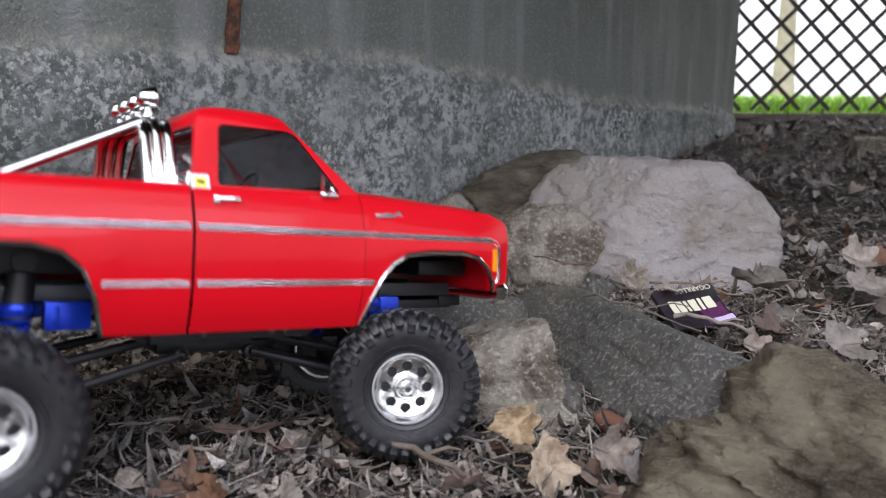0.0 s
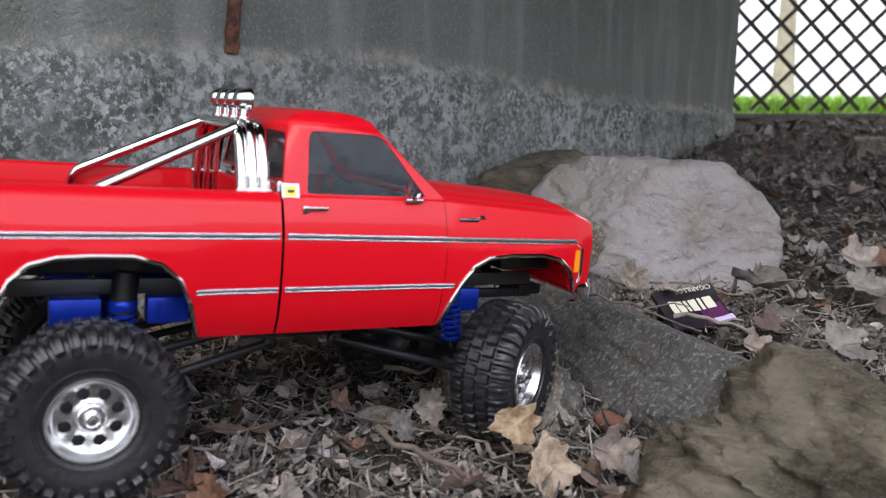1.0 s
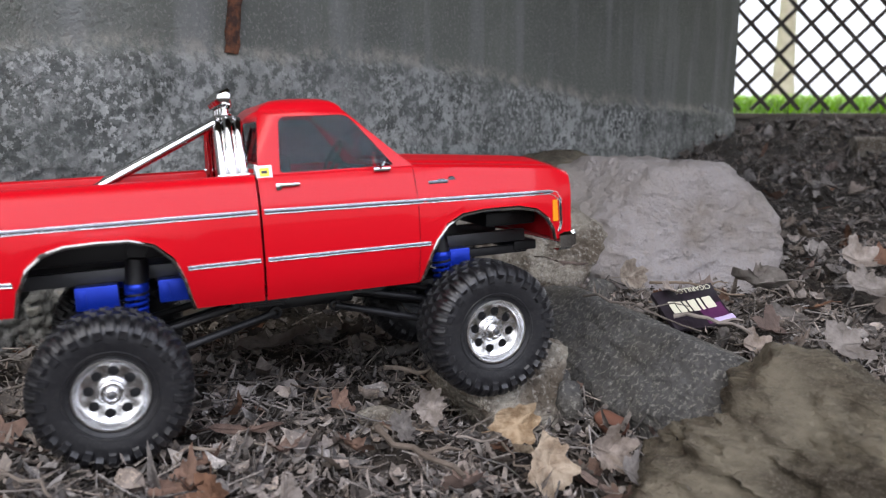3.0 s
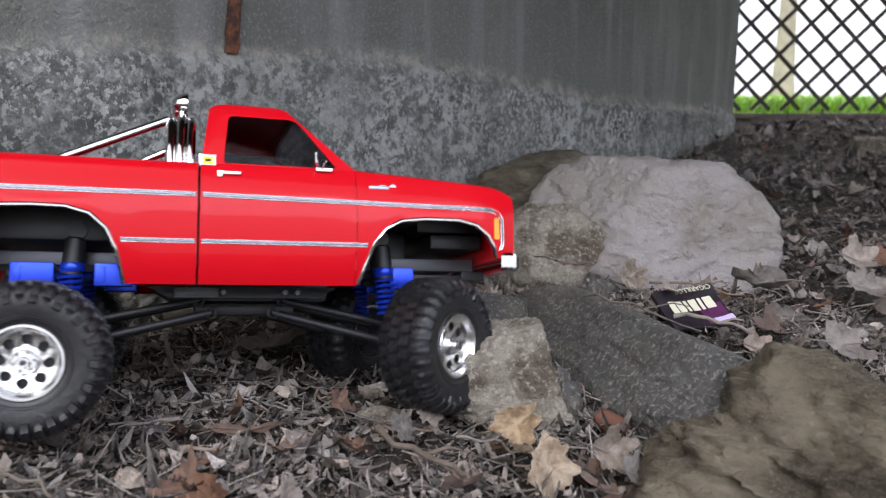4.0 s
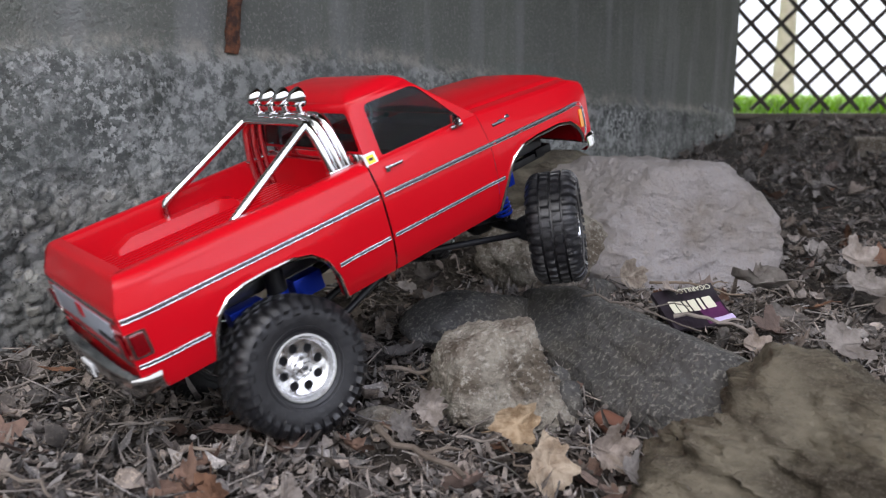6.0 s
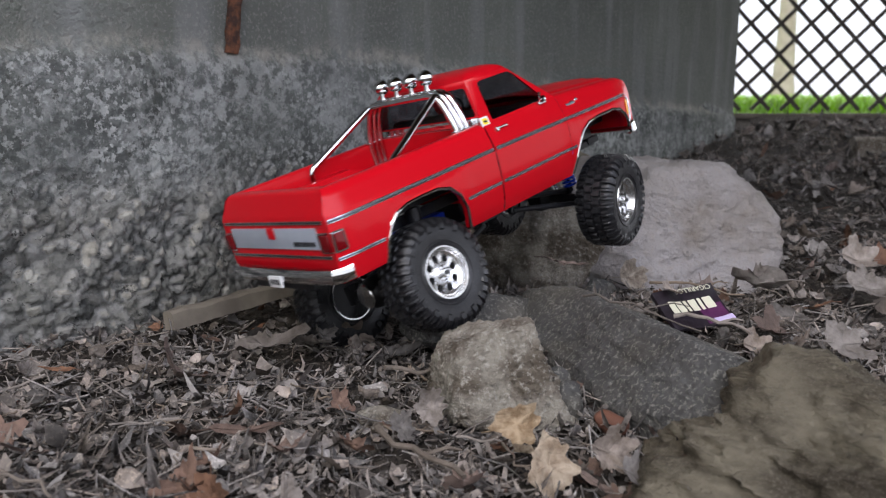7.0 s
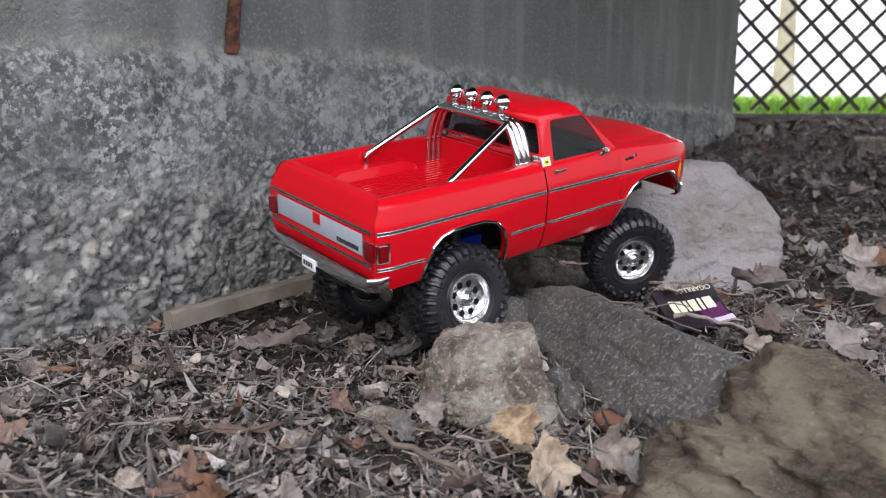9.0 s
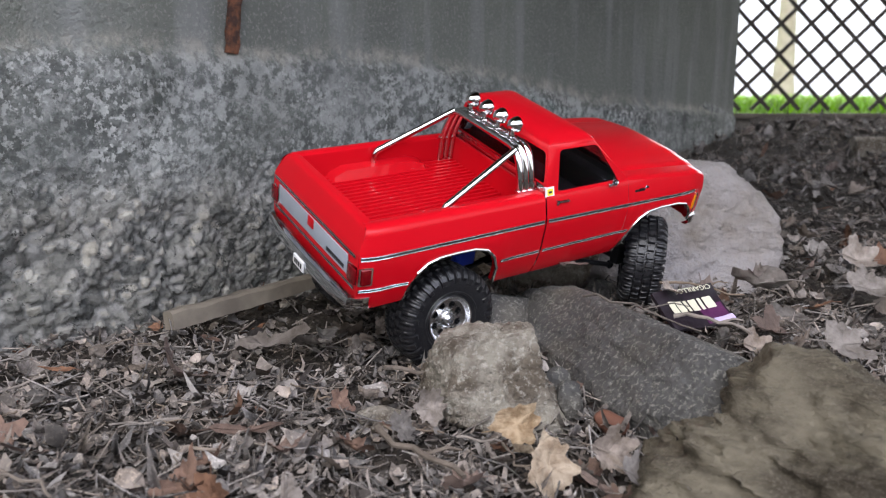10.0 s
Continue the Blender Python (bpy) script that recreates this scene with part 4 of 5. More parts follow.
def build_wheel(truck):
    """Wheel in its own space: axle along y, its outer face towards -y."""
    hub = new("wheel")
    hub.parent = truck
    tagged(hub, "black lugged off-road tyre on a chrome rim")
    bm = bmesh.new()
    # half section from the bead over the side wall to the middle of the tread: radius, offset, lug row
    half = [(0.0308, 0.0205, 0), (0.0328, 0.0237, 0), (0.0362, 0.0249, 0), (0.0368, 0.0262, 0), (0.0382, 0.0265, 0), (0.0388, 0.0256, 0), (0.0440, 0.0266, 0), (0.0490, 0.0270, 0), (0.0505, 0.0269, 3),
            (0.0535, 0.0268, 3), (0.0550, 0.0264, 1), (0.0580, 0.0252, 1), (0.0606, 0.0232, 1), (0.0618, 0.0205, 1), (0.0624, 0.0160, 1), (0.0626, 0.0137, 1), (0.0626, 0.0128, 0), (0.0627, 0.0117, 0), (0.0627, 0.0109, 2), (0.0628, 0.0060, 2), (0.0628, 0.0018, 2), (0.0628, 0.0010, 0)]
    section = [(r, -y, k, -1) for r, y, k in half] + [(r, y, k, 1) for r, y, k in half[::-1]]
    count, steps = 34, 12
    rings = []
    for r, y, k, side in section:
        ring = []
        for j in range(count * steps):
            u = j / steps + (0.5 if side > 0 else 0.0) + (0.5 if k == 2 else 0.0) + 9.0 * (abs(y) - 0.014) * (1 if k == 2 else 0.35)
            f = u % 1.0
            raised = min(max((0.37 - abs(f - 0.5)) / 0.05, 0.0), 1.0) if k else 0.0
            if k == 3 and int(u) % 2:
                raised = 0.0
            if k == 1:
                # a sipe across every shoulder block
                raised *= 1.0 - 0.35 * max(0.0, 1.0 - abs(f - 0.5) / 0.06)
            deep = (0.0, 0.0044, 0.0042, 0.0026)[k] * raised
            t = 2 * math.pi * j / (count * steps)
            lift = deep * min(1.0, max(0.0, (r - 0.049) / 0.0125)) if k in (1, 3) else deep
            out = deep * (1.0 - min(1.0, max(0.0, (r - 0.0545) / 0.0075))) if k in (1, 3) else 0.0
            ring.append(bm.verts.new((math.cos(t) * (r + lift), y + side * out * 0.75, math.sin(t) * (r + lift))))
        rings.append(ring)
    rings.append(rings[0])
    for p, q in zip(rings, rings[1:]):
        n = len(p)
        for j in range(n):
            bm.faces.new((p[j], p[(j + 1) % n], q[(j + 1) % n], q[j]))
    bmesh.ops.scale(bm, vec=(WHEEL_SCALE,) * 3, verts=bm.verts[:])
    part("tyre", bm, RUBBER, hub, "black rubber tyre with deep block lugs")
    bm = bmesh.new()
    # lip and barrel
    add_lathe(bm, [(0.0345, -0.0215), (0.0352, -0.0235), (0.0345, -0.0248), (0.0325, -0.0248), (0.0315, -0.0235), (0.0305, -0.019), (0.0285, -0.0165), (0.0270, -0.016)], 48)
    add_lathe(bm, [(0.0335, -0.021), (0.031, 0.0), (0.0335, 0.021), (0.0352, 0.0245), (0.033, 0.0245), (0.029, 0.0)], 40)
    # face with eight round holes
    for k in range(8):
        outer, inner = [], []
        a0 = 2 * math.pi * k / 8
        n = 24
        for j in range(n):
            f = j / n
            if f < 1 / 3:
                r, a = 0.0270, a0 - math.pi / 8 + math.pi / 4 * (f * 3)
            elif f < 0.5:
                r, a = 0.0270 + (0.0115 - 0.0270) * ((f - 1 / 3) * 6), a0 + math.pi / 8
            elif f < 5 / 6:
                r, a = 0.0115, a0 + math.pi / 8 - math.pi / 4 * ((f - 0.5) * 3)
            else:
                r, a = 0.0115 + (0.0270 - 0.0115) * ((f - 5 / 6) * 6), a0 - math.pi / 8
            y = -0.016 + 0.003 * (0.027 - r) / 0.0155
            outer.append(Vector((math.cos(a) * r, y, math.sin(a) * r)))
            c = Vector((math.cos(a0) * 0.0203, -0.0146, math.sin(a0) * 0.0203))
            dirn = (outer[-1] - c)
            dirn.y = 0
            inner.append(c + dirn.normalized() * 0.0049)
        add_ring(bm, outer, inner)
        add_ring(bm, inner, [p * 1.0 + Vector((0, 0.006, 0)) for p in inner])
    add_lathe(bm, [(0.0115, -0.013), (0.0112, -0.0175), (0.0098, -0.0185), (0.0062, -0.0185), (0.0058, -0.0225), (0.0045, -0.0235), (0.0001, -0.0235)], 28)
    bmesh.ops.remove_doubles(bm, verts=bm.verts[:], dist=0.00005)
    bmesh.ops.scale(bm, vec=(0.91 * WHEEL_SCALE, WHEEL_SCALE, 0.91 * WHEEL_SCALE), verts=bm.verts[:])
    part("rim", bm, CHROME_SATIN, hub, "bright chrome rim with eight round holes")
    # added black disc that stands for the shade behind the rim's holes
    bm = bmesh.new()
    add_lathe(bm, [(0.0262, -0.004), (0.0001, -0.004)], 24)
    part("brake_disc", bm, INK, hub)
    bm = bmesh.new()
    add_lathe(bm, [(0.0026, -0.0235), (0.0026, -0.0262), (0.0018, -0.0268), (0.0001, -0.0268)], 6)
    for k in range(6):
        a = 2 * math.pi * k / 6
        add_lathe(bm, [(0.0011, -0.0184), (0.0011, -0.0197), (0.0001, -0.02)], 6, "y", Matrix.Translation((math.cos(a) * 0.008, 0, math.sin(a) * 0.008)))
    bmesh.ops.scale(bm, vec=(WHEEL_SCALE,) * 3, verts=bm.verts[:])
    part("wheel_nut", bm, STEEL, hub, "dark wheel nuts")
    return hub


truck = new("model_truck")
tagged(truck, "glossy red radio-controlled pickup truck with chrome trim and big tyres", "toy truck")
build_bed(truck)
build_tailgate(truck)
build_tail_light(truck, 1)
build_tail_light(truck, -1)
build_cab(truck)
build_windows(truck)
build_front(truck)
build_rear_bumper(truck)
build_trim(truck)
build_roll_bar(truck)
build_chassis(truck)
REAR_AXLE, FRONT_AXLE = build_axle(truck, 0), build_axle(truck, 324)
first = build_wheel(truck)
WHEELS = {"rear_right": first}
for key in ("rear_left", "front_right", "front_left"):
    WHEELS[key] = copy_thing(first, Matrix())

# ---------------------------------------------------------------- stones


def build_stone(name, label, centre, size, turn, seed, material, planes=16, blunt=0.72, lumps=0.06, detail=5, fine=0.012, flats=(), bulges=(), ridge=0.0):
    """A broken stone: a ball cut by random planes, then worn and pitted."""
    rng = random.Random(seed)
    cuts = []
    for _ in range(planes):
        v = Vector((rng.gauss(0, 1), rng.gauss(0, 1), rng.gauss(0, 1))).normalized()
        cuts.append((v, rng.uniform(blunt, 1.0)))
    cuts += [(Vector(f[:3]).normalized(), f[3]) for f in flats]
    bm = bmesh.new()
    bmesh.ops.create_icosphere(bm, subdivisions=detail, radius=1.0)
    off = Vector((seed * 3.7, seed * 1.3, seed * 0.7))
    for v in bm.verts:
        u = v.co.normalized()
        r = 1.05
        for n, d in cuts:
            k = n.dot(u)
            if k > 0.05:
                r = min(r, d / k) if d / k < r - 0.03 else r - max(0.0, 0.03 - (d / k - r)) * 0.5 if d / k < r + 0.03 else r
        for bx, by, bz, amount, width in bulges:
            r += amount * math.exp(-(1 - Vector((bx, by, bz)).normalized().dot(u)) / width)
        p = u * 1.7 + off
        r += lumps * noise.fractal(p * 1.3, 1.0, 2.0, 3) + fine * noise.fractal(p * 7, 0.9, 2.1, 4) - fine * 1.6 * abs(noise.noise(p * 4.3)) + fine * 0.5 * noise.fractal(p * 22, 0.8, 2.1, 3)
        if ridge:
            r += ridge * noise.fractal(Vector((p.x * 1.2 + p.z, p.y * 1.2, p.z * 4.2 + p.x * 2.2)), 0.9, 2.1, 4) - ridge * abs(noise.noise(Vector((p.x * 0.9, p.y * 0.9 + p.z, p.z * 3.1 - p.x * 1.6))))
        v.co = u * r
        v.co.x *= size[0] / 2
        v.co.y *= size[1] / 2
        v.co.z *= size[2] / 2
    ob = link_mesh(name, bm, material)
    ob.data.set_sharp_from_angle(angle=radians(75))
    ob.matrix_world = pose(*centre, *turn)
    return tagged(ob, label, "rock")


BOULDER = build_stone("boulder", "large pale boulder, mauve sheen in its colour, dusty brown sides", (0.368, 1.40, 0.06), (0.45, 0.34, 0.32), (4, 3, 6), 3, STONE_BOULDER,
                      planes=8, blunt=0.8, lumps=0.06, fine=0.022, ridge=0.012, detail=6, flats=((0.1, -1, 0.25, 0.74), (0, 0.1, 1, 0.86), (1, 0, 0.1, 0.86), (0.75, -0.1, 0.7, 0.97), (-0.8, -0.5, 0.5, 0.8)))
build_stone("rock", "rough pale rock with pitted crumbling face", (0.172, 1.31, 0.052), (0.23, 0.14, 0.165), (0, 5, -8), 11, STONE_PALE, lumps=0.12, fine=0.03)
build_stone("rock", "small pale rock fragment among leaves", (0.03, 1.50, 0.075), (0.14, 0.1, 0.1), (0, 0, 20), 12, STONE_PALE, lumps=0.1, fine=0.03)
build_stone("rock", "long dusty brown rock against the wall", (0.20, 1.62, 0.10), (0.42, 0.2, 0.22), (0, 6, 35), 21, STONE_BROWN, lumps=0.1)
SLAB = build_stone("stone_slab", "dark grey speckled rounded stone slab half buried in litter", (0.211, 0.846, 0.006), (0.165, 0.50, 0.15), (0, 11, 19), 5, STONE_DARK,
                   planes=5, blunt=0.9, lumps=0.06, fine=0.022, detail=6, flats=((0.25, 0, 1, 0.8), (-0.9, 0, 0.5, 0.78), (0, 1, 0.1, 0.9), (0, -1, 0.1, 0.86)))
build_stone("rock", "low dark rock behind the pale stone", (0.045, 0.985, 0.02), (0.2, 0.16, 0.09), (0, 0, 30), 14, STONE_DARK, lumps=0.06)
build_stone("boulder", "weathered brown boulder with dark streaks", (0.318, 0.565, -0.006), (0.36, 0.30, 0.225), (-6, 3, -20), 8, STONE_BROWN,
            planes=9, blunt=0.78, lumps=0.1, fine=0.036, ridge=0.075, detail=6, flats=((-0.3, -0.8, 0.8, 0.72), (-0.9, 0.1, 0.5, 0.8), (0.75, 0.1, 0.7, 0.62)))
PALE = build_stone("rock", "pale cream limestone rock with pitted sides", (0.057, 0.765, 0.022), (0.152, 0.145, 0.135), (3, -4, 12), 17, STONE_PALE,
                   planes=9, blunt=0.8, lumps=0.05, fine=0.04, detail=6, flats=((0.1, -0.85, 0.35, 0.76), (1, -0.15, 0.1, 0.64), (-1, -0.1, 0.14, 0.84), (-0.6, -0.3, -0.75, 0.72), (0.0, 0.1, 1, 0.86)), bulges=((0.75, -0.5, -0.42, 0.3, 0.08),))
build_stone("pebble", "rust red pebble among leaves", (0.156, 0.70, 0.006), (0.034, 0.026, 0.024), (0, 20, 10), 31, STONE_RUST, detail=3)
build_stone("pebble", "dark grey pebble beside the pale rock", (0.122, 0.735, 0.014), (0.034, 0.036, 0.04), (0, 0, 0), 32, STONE_DARK, detail=3)
build_stone("pebble", "dark grey pebble beside the pale rock", (0.118, 0.78, 0.02), (0.034, 0.03, 0.03), (10, 0, 40), 33, STONE_DARK, detail=3)
build_stone("pebble", "dark round pebble under the boulder", (0.24, 1.19, 0.012), (0.05, 0.045, 0.05), (0, 0, 40), 34, STONE_DARK, detail=3)
build_stone("pebble", "grey flat stone lying in leaf litter", (-0.06, 0.72, 0.002), (0.05, 0.04, 0.024), (0, 0, 15), 35, STONE_PALE, detail=3)
rng = random.Random(77)
for k in range(14):
    x, y = rng.uniform(-0.45, 0.02), rng.uniform(0.58, 1.0)
    build_stone("pebble", "small grey pebble in the soil", (x, y, ground_z(x, y) + 0.004), (rng.uniform(0.01, 0.022), rng.uniform(0.01, 0.018), rng.uniform(0.008, 0.014)),
                (0, 0, rng.uniform(0, 180)), 40 + k, rng.choice((STONE_PALE, STONE_DARK)), detail=2)


# ---------------------------------------------------------------- board, iron and packet


def build_board():
    bm = bmesh.new()
    n = 24
    prev = None
    for k in range(n + 1):
        f = k / n
        x = f * 0.34
        h = 0.022 - 0.004 * f + 0.003 * noise.noise((x * 30, 0, 0))
        w = 0.011
        cur = [bm.verts.new((x, y, z + 0.0015 * noise.noise((x * 40, y * 90, z * 90)))) for y, z in ((-w, 0), (w, 0), (w, h), (w * 0.6, h + 0.002), (-w * 0.7, h + 0.0015), (-w, h - 0.002))]
        if prev:
            for j in range(6):
                bm.faces.new((prev[j], prev[(j + 1) % 6], cur[(j + 1) % 6], cur[j]))
        else:
            bm.faces.new(cur[::-1])
        prev = cur
    bm.faces.new(prev)
    ob = link_mesh("board", bm, PLANK)
    ob.matrix_world = pose(-0.341, 0.965, 0.018, -8, -3, 50)
    return tagged(ob, "weathered grey board lying against the foundation wall", "board")


def build_rust_iron():
    """A rusted strap that hangs down the wall's face."""
    bm = bmesh.new()
    pts, rad = [], []
    for k in range(22):
        f = k / 21
        pts.append(Vector((0.006 * math.sin(f * 5) - 0.008 * f, 0.0, 0.30 - 0.30 * f)))
        rad.append(0.0085 + 0.012 * max(0.0, f - 0.55) * (1.0 if f < 0.9 else 0.6) + 0.004 * noise.noise((f * 14, 1, 1)))
    add_tube(bm, pts, rad, 10)
    for v in bm.verts:
        v.co.y *= 0.45
        v.co += Vector((noise.noise(v.co * 160), noise.noise(v.co * 160 + Vector((5, 0, 0))), 0)) * 0.0042
    ob = link_mesh("rusted_strap", bm, RUST)
    base = WALL_A + WALL_D * STRAP_S + WALL_N * 0.006
    ob.matrix_world = Matrix.Translation((base.x, base.y, 0.365)) @ pose(0, 0, 0, 0, 5, 50)
    return tagged(ob, "rusted iron strap hanging down the concrete wall", "iron strap")


STRAP_S = -0.15


def build_packet():
    root = tagged(new("cigarillo_packet"), "crumpled dark purple foil cigarillo packet lying in leaves", "packet")
    L, Wd = 0.086, 0.058

    def sheet(u, v):
        return Vector((u, v, 0.004 * math.sin(u * 70 + 1) * 0.5 + 0.0035 * noise.noise((u * 40, v * 40, 3)) + 0.006 * (v / Wd - 0.5) ** 2))

    def patch(name, u0, u1, v0, v1, lift, material, nu=14, nv=8, label=""):
        bm = bmesh.new()
        top = [[bm.verts.new(sheet(u0 + (u1 - u0) * i / nu, v0 + (v1 - v0) * j / nv) + Vector((0, 0, lift))) for i in range(nu + 1)] for j in range(nv + 1)]
        low = [[bm.verts.new(v.co - Vector((0, 0, 0.0006 if lift else 0.005))) for v in row] for row in top]
        for g in (top, low):
            for j in range(nv):
                for i in range(nu):
                    bm.faces.new((g[j][i], g[j][i + 1], g[j + 1][i + 1], g[j + 1][i]))
        ring_t = top[0] + [r[-1] for r in top[1:]] + top[-1][-2::-1] + [r[0] for r in top[-2:0:-1]]
        ring_l = low[0] + [r[-1] for r in low[1:]] + low[-1][-2::-1] + [r[0] for r in low[-2:0:-1]]
        for a in range(len(ring_t)):
            b = (a + 1) % len(ring_t)
            bm.faces.new((ring_t[a], ring_t[b], ring_l[b], ring_l[a]))
        return part(name, bm, material, root, label)

    patch("foil_body", 0, L, 0, Wd, 0.0, PACK_DARK, 24, 12, "dark crumpled foil")
    patch("foil_end", 0.05, L - 0.003, 0.003, 0.03, 0.0008, PACK_PURPLE, label="purple smoky print")
    patch("foil_edge", L - 0.026, L - 0.001, 0.001, 0.009, 0.0014, PACK_LILAC, 6, 3, "pale lilac edge")
    # large mark as cream bars
    for u, w in ((0.012, 0.009), (0.023, 0.009), (0.035, 0.004), (0.042, 0.010), (0.055, 0.004), (0.062, 0.012)):
        patch("mark_bar", u, u + w, 0.024, 0.041, 0.0016, PACK_CREAM, 3, 4)
    txt = bpy.data.curves.new("packet_word", "FONT")
    txt.body, txt.size, txt.extrude = "CIGARILLOS", 0.0095, 0.0002
    word = new("packet_word", txt)
    word.parent = root
    word.matrix_local = pose(0.078, 0.0535, 0.0075, 0, 0, 180)
    txt.materials.append(PACK_CREAM)
    at, u_to, v_to = Vector((0.267, 0.885, 0.038)), Vector((0.346, 0.916, 0.044)), Vector((0.256, 0.930, 0.072))
    u = (u_to - at).normalized()
    n = u.cross(v_to - at).normalized()
    v = n.cross(u)
    root.matrix_world = Matrix(((u.x, v.x, n.x, at.x), (u.y, v.y, n.y, at.y), (u.z, v.z, n.z, at.z), (0, 0, 0, 1)))
    return root


def build_log():
    """A short weathered log at the foot of the lattice."""
    bm = bmesh.new()
    pts = [Vector((0.026 * k, 0.004 * noise.noise((k * 0.8, 0, 3)), 0.004 * noise.noise((k * 0.8, 4, 0)))) for k in range(14)]
    add_tube(bm, pts, [0.034 + 0.005 * noise.noise((k * 0.6, 8, 1)) - 0.0006 * k for k in range(14)], 14)
    ob = link_mesh("log", bm, STONE_PALE)
    x, y = 1.2, 2.36
    ob.matrix_world = pose(x, y, ground_z(x, y) + 0.03, 0, -1, -4)
    return tagged(ob, "short weathered grey brown log lying in litter", "log")


build_board()
build_log()
build_rust_iron()
build_packet()


# ---------------------------------------------------------------- leaves and twigs


def leaf_mesh(name, seed, kind, material, jag=0.16, long=1.0):
    """A dry curled leaf with lobes, a midrib and a stalk."""
    rng = random.Random(seed)
    bm = bmesh.new()
    n = 40
    outline = []
    for k in range(n):
        a = 2 * math.pi * k / n
        if kind == "torn":
            r = (0.76 + 0.4 * noise.noise((math.cos(a) * 1.6, math.sin(a) * 1.6, seed * 1.7))) * (1 + 0.05 * math.cos(9 * a))
        elif kind == "ragged":
            r = (0.72 + 0.3 * noise.noise((math.cos(a) * 2.1, math.sin(a) * 2.1, seed * 1.7))) * (1 + 0.07 * math.cos(3 * a + seed) + 0.03 * math.cos(11 * a))
        elif kind == "oval":
            r = 0.42 / math.sqrt((math.cos(a) * 0.42) ** 2 + math.sin(a) ** 2)
        else:
            r = 0.2 / math.sqrt((math.cos(a) * 0.2) ** 2 + math.sin(a) ** 2)
        r *= 1 + jag * rng.uniform(-1, 1) + 0.3 * noise.noise((math.cos(a) * 1.6, math.sin(a) * 1.6, seed * 2.3))
        outline.append((math.cos(a) * r * long, math.sin(a) * r))
    curl, twist, fold = rng.uniform(0.2, 1.3), rng.uniform(-0.5, 0.5), rng.uniform(0.1, 0.7)

    def lift(x, y):
        return curl * (0.5 * y * y + 0.25 * x * x) + twist * x * y + fold * abs(y) * 0.5 + 0.16 * noise.noise((x * 2.6 + seed, y * 2.6, seed)) + 0.05 * noise.noise((x * 7 + seed, y * 7, seed)) + 0.03 * math.cos(14 * (x - abs(y))) * min(1, abs(y) * 3)
    rings = [[bm.verts.new((x * f, y * f, lift(x * f, y * f))) for x, y in outline] for f in (1.0, 0.72, 0.42, 0.15)]
    for a, b in zip(rings, rings[1:]):
        for k in range(n):
            bm.faces.new((a[k], a[(k + 1) % n], b[(k + 1) % n], b[k]))
    bm.faces.new(rings[-1])
    add_tube(bm, [(-1.35, 0.05, 0.06), (-0.9, 0, lift(-0.9, 0) + 0.01), (0, 0, lift(0, 0) + 0.012), (0.8, 0, lift(0.8, 0) + 0.012)], [0.022, 0.024, 0.018, 0.006], 5)
    me = bpy.data.meshes.new(name)
    bm.to_mesh(me)
    bm.free()
    me.materials.append(material)
    me.shade_smooth()
    return me


LEAVES = [leaf_mesh("leaf", 100 + k, ("torn", "oval", "torn", "narrow", "oval", "torn")[k % 6], (LEAF_GREY, LEAF_GREY, LEAF_GREY, LEAF_RUST, LEAF_GREY, LEAF_RUST)[k % 6]) for k in range(18)]
TAN_LEAVES = [leaf_mesh("leaf", 300 + k, "ragged", LEAF_TAN, 0.08, 1.25) for k in range(4)]


def put_leaf(me, x, y, z, size, rx, ry, rz, label):
    ob = new("leaf", me)
    z -= 0.01 if z < 0.06 else 0.0
    ob.matrix_world = pose(x, y, z, rx, ry, rz) @ Matrix.Diagonal((size, size, size, 1))
    return tagged(ob, label, "leaf", "fallen leaves")


# the leaves that stand out
put_leaf(TAN_LEAVES[0], 0.0604, 0.62, 0.049, 0.022, 62, -14, 8, "pale beige torn dead leaf standing on edge")
put_leaf(TAN_LEAVES[1], 0.0832, 0.585, 0.03, 0.026, 12, -66, 105, "pale beige long dead leaf standing upright")
put_leaf(TAN_LEAVES[2], 0.0647, 0.60, 0.033, 0.012, 40, 10, 150, "ochre curled dead leaf")
put_leaf(TAN_LEAVES[3], 0.285, 1.2, 0.045, 0.028, 70, 0, 30, "pale crumpled dead leaf below the boulder")
put_leaf(LEAVES[0], 0.134, 0.60, 0.033, 0.024, 62, 22, 20, "grey brown lobed dead leaf standing against litter")
put_leaf(LEAVES[2], 0.149, 0.57, 0.026, 0.019, 40, 30, 20, "grey brown curled dead leaf")
put_leaf(LEAVES[6], -0.012, 0.692, 0.034, 0.02, 66, 0, 15, "grey curled dead leaf standing on edge")
put_leaf(LEAVES[8], -0.035, 0.655, 0.03, 0.018, 50, 30, 30, "grey curled dead leaf standing on edge")
put_leaf(LEAVES[4], -0.2, 0.87, 0.035, 0.042, 8, -6, 20, "large pale grey dead leaf")
for k, (x, y, size, rx, ry, rz) in enumerate(((-0.1, 0.93, 0.028, 14, 6, 70), (-0.05, 0.9, 0.022, 25, -10, 10), (-0.165, 0.95, 0.032, 18, 12, 140), (-0.12, 0.985, 0.026, -12, 8, 30), (-0.23, 0.93, 0.024, 22, 0, 100))):
    put_leaf(LEAVES[(1, 4, 8, 2, 10)[k]], x, y, ground_z(x, y) + 0.03, size, rx, ry, rz, "pale grey curled dead leaf on the litter")
put_leaf(LEAVES[10], -0.14, 0.90, 0.04, 0.026, 30, 10, 80, "grey brown dead leaf by the board")
put_leaf(LEAVES[12], 0.427, 0.82, 0.055, 0.035, 42, 6, 10, "large grey brown lobed dead leaf")
put_leaf(LEAVES[4], 0.40, 0.98, 0.075, 0.045, 50, 10, 120, "mauve brown oval dead leaf")
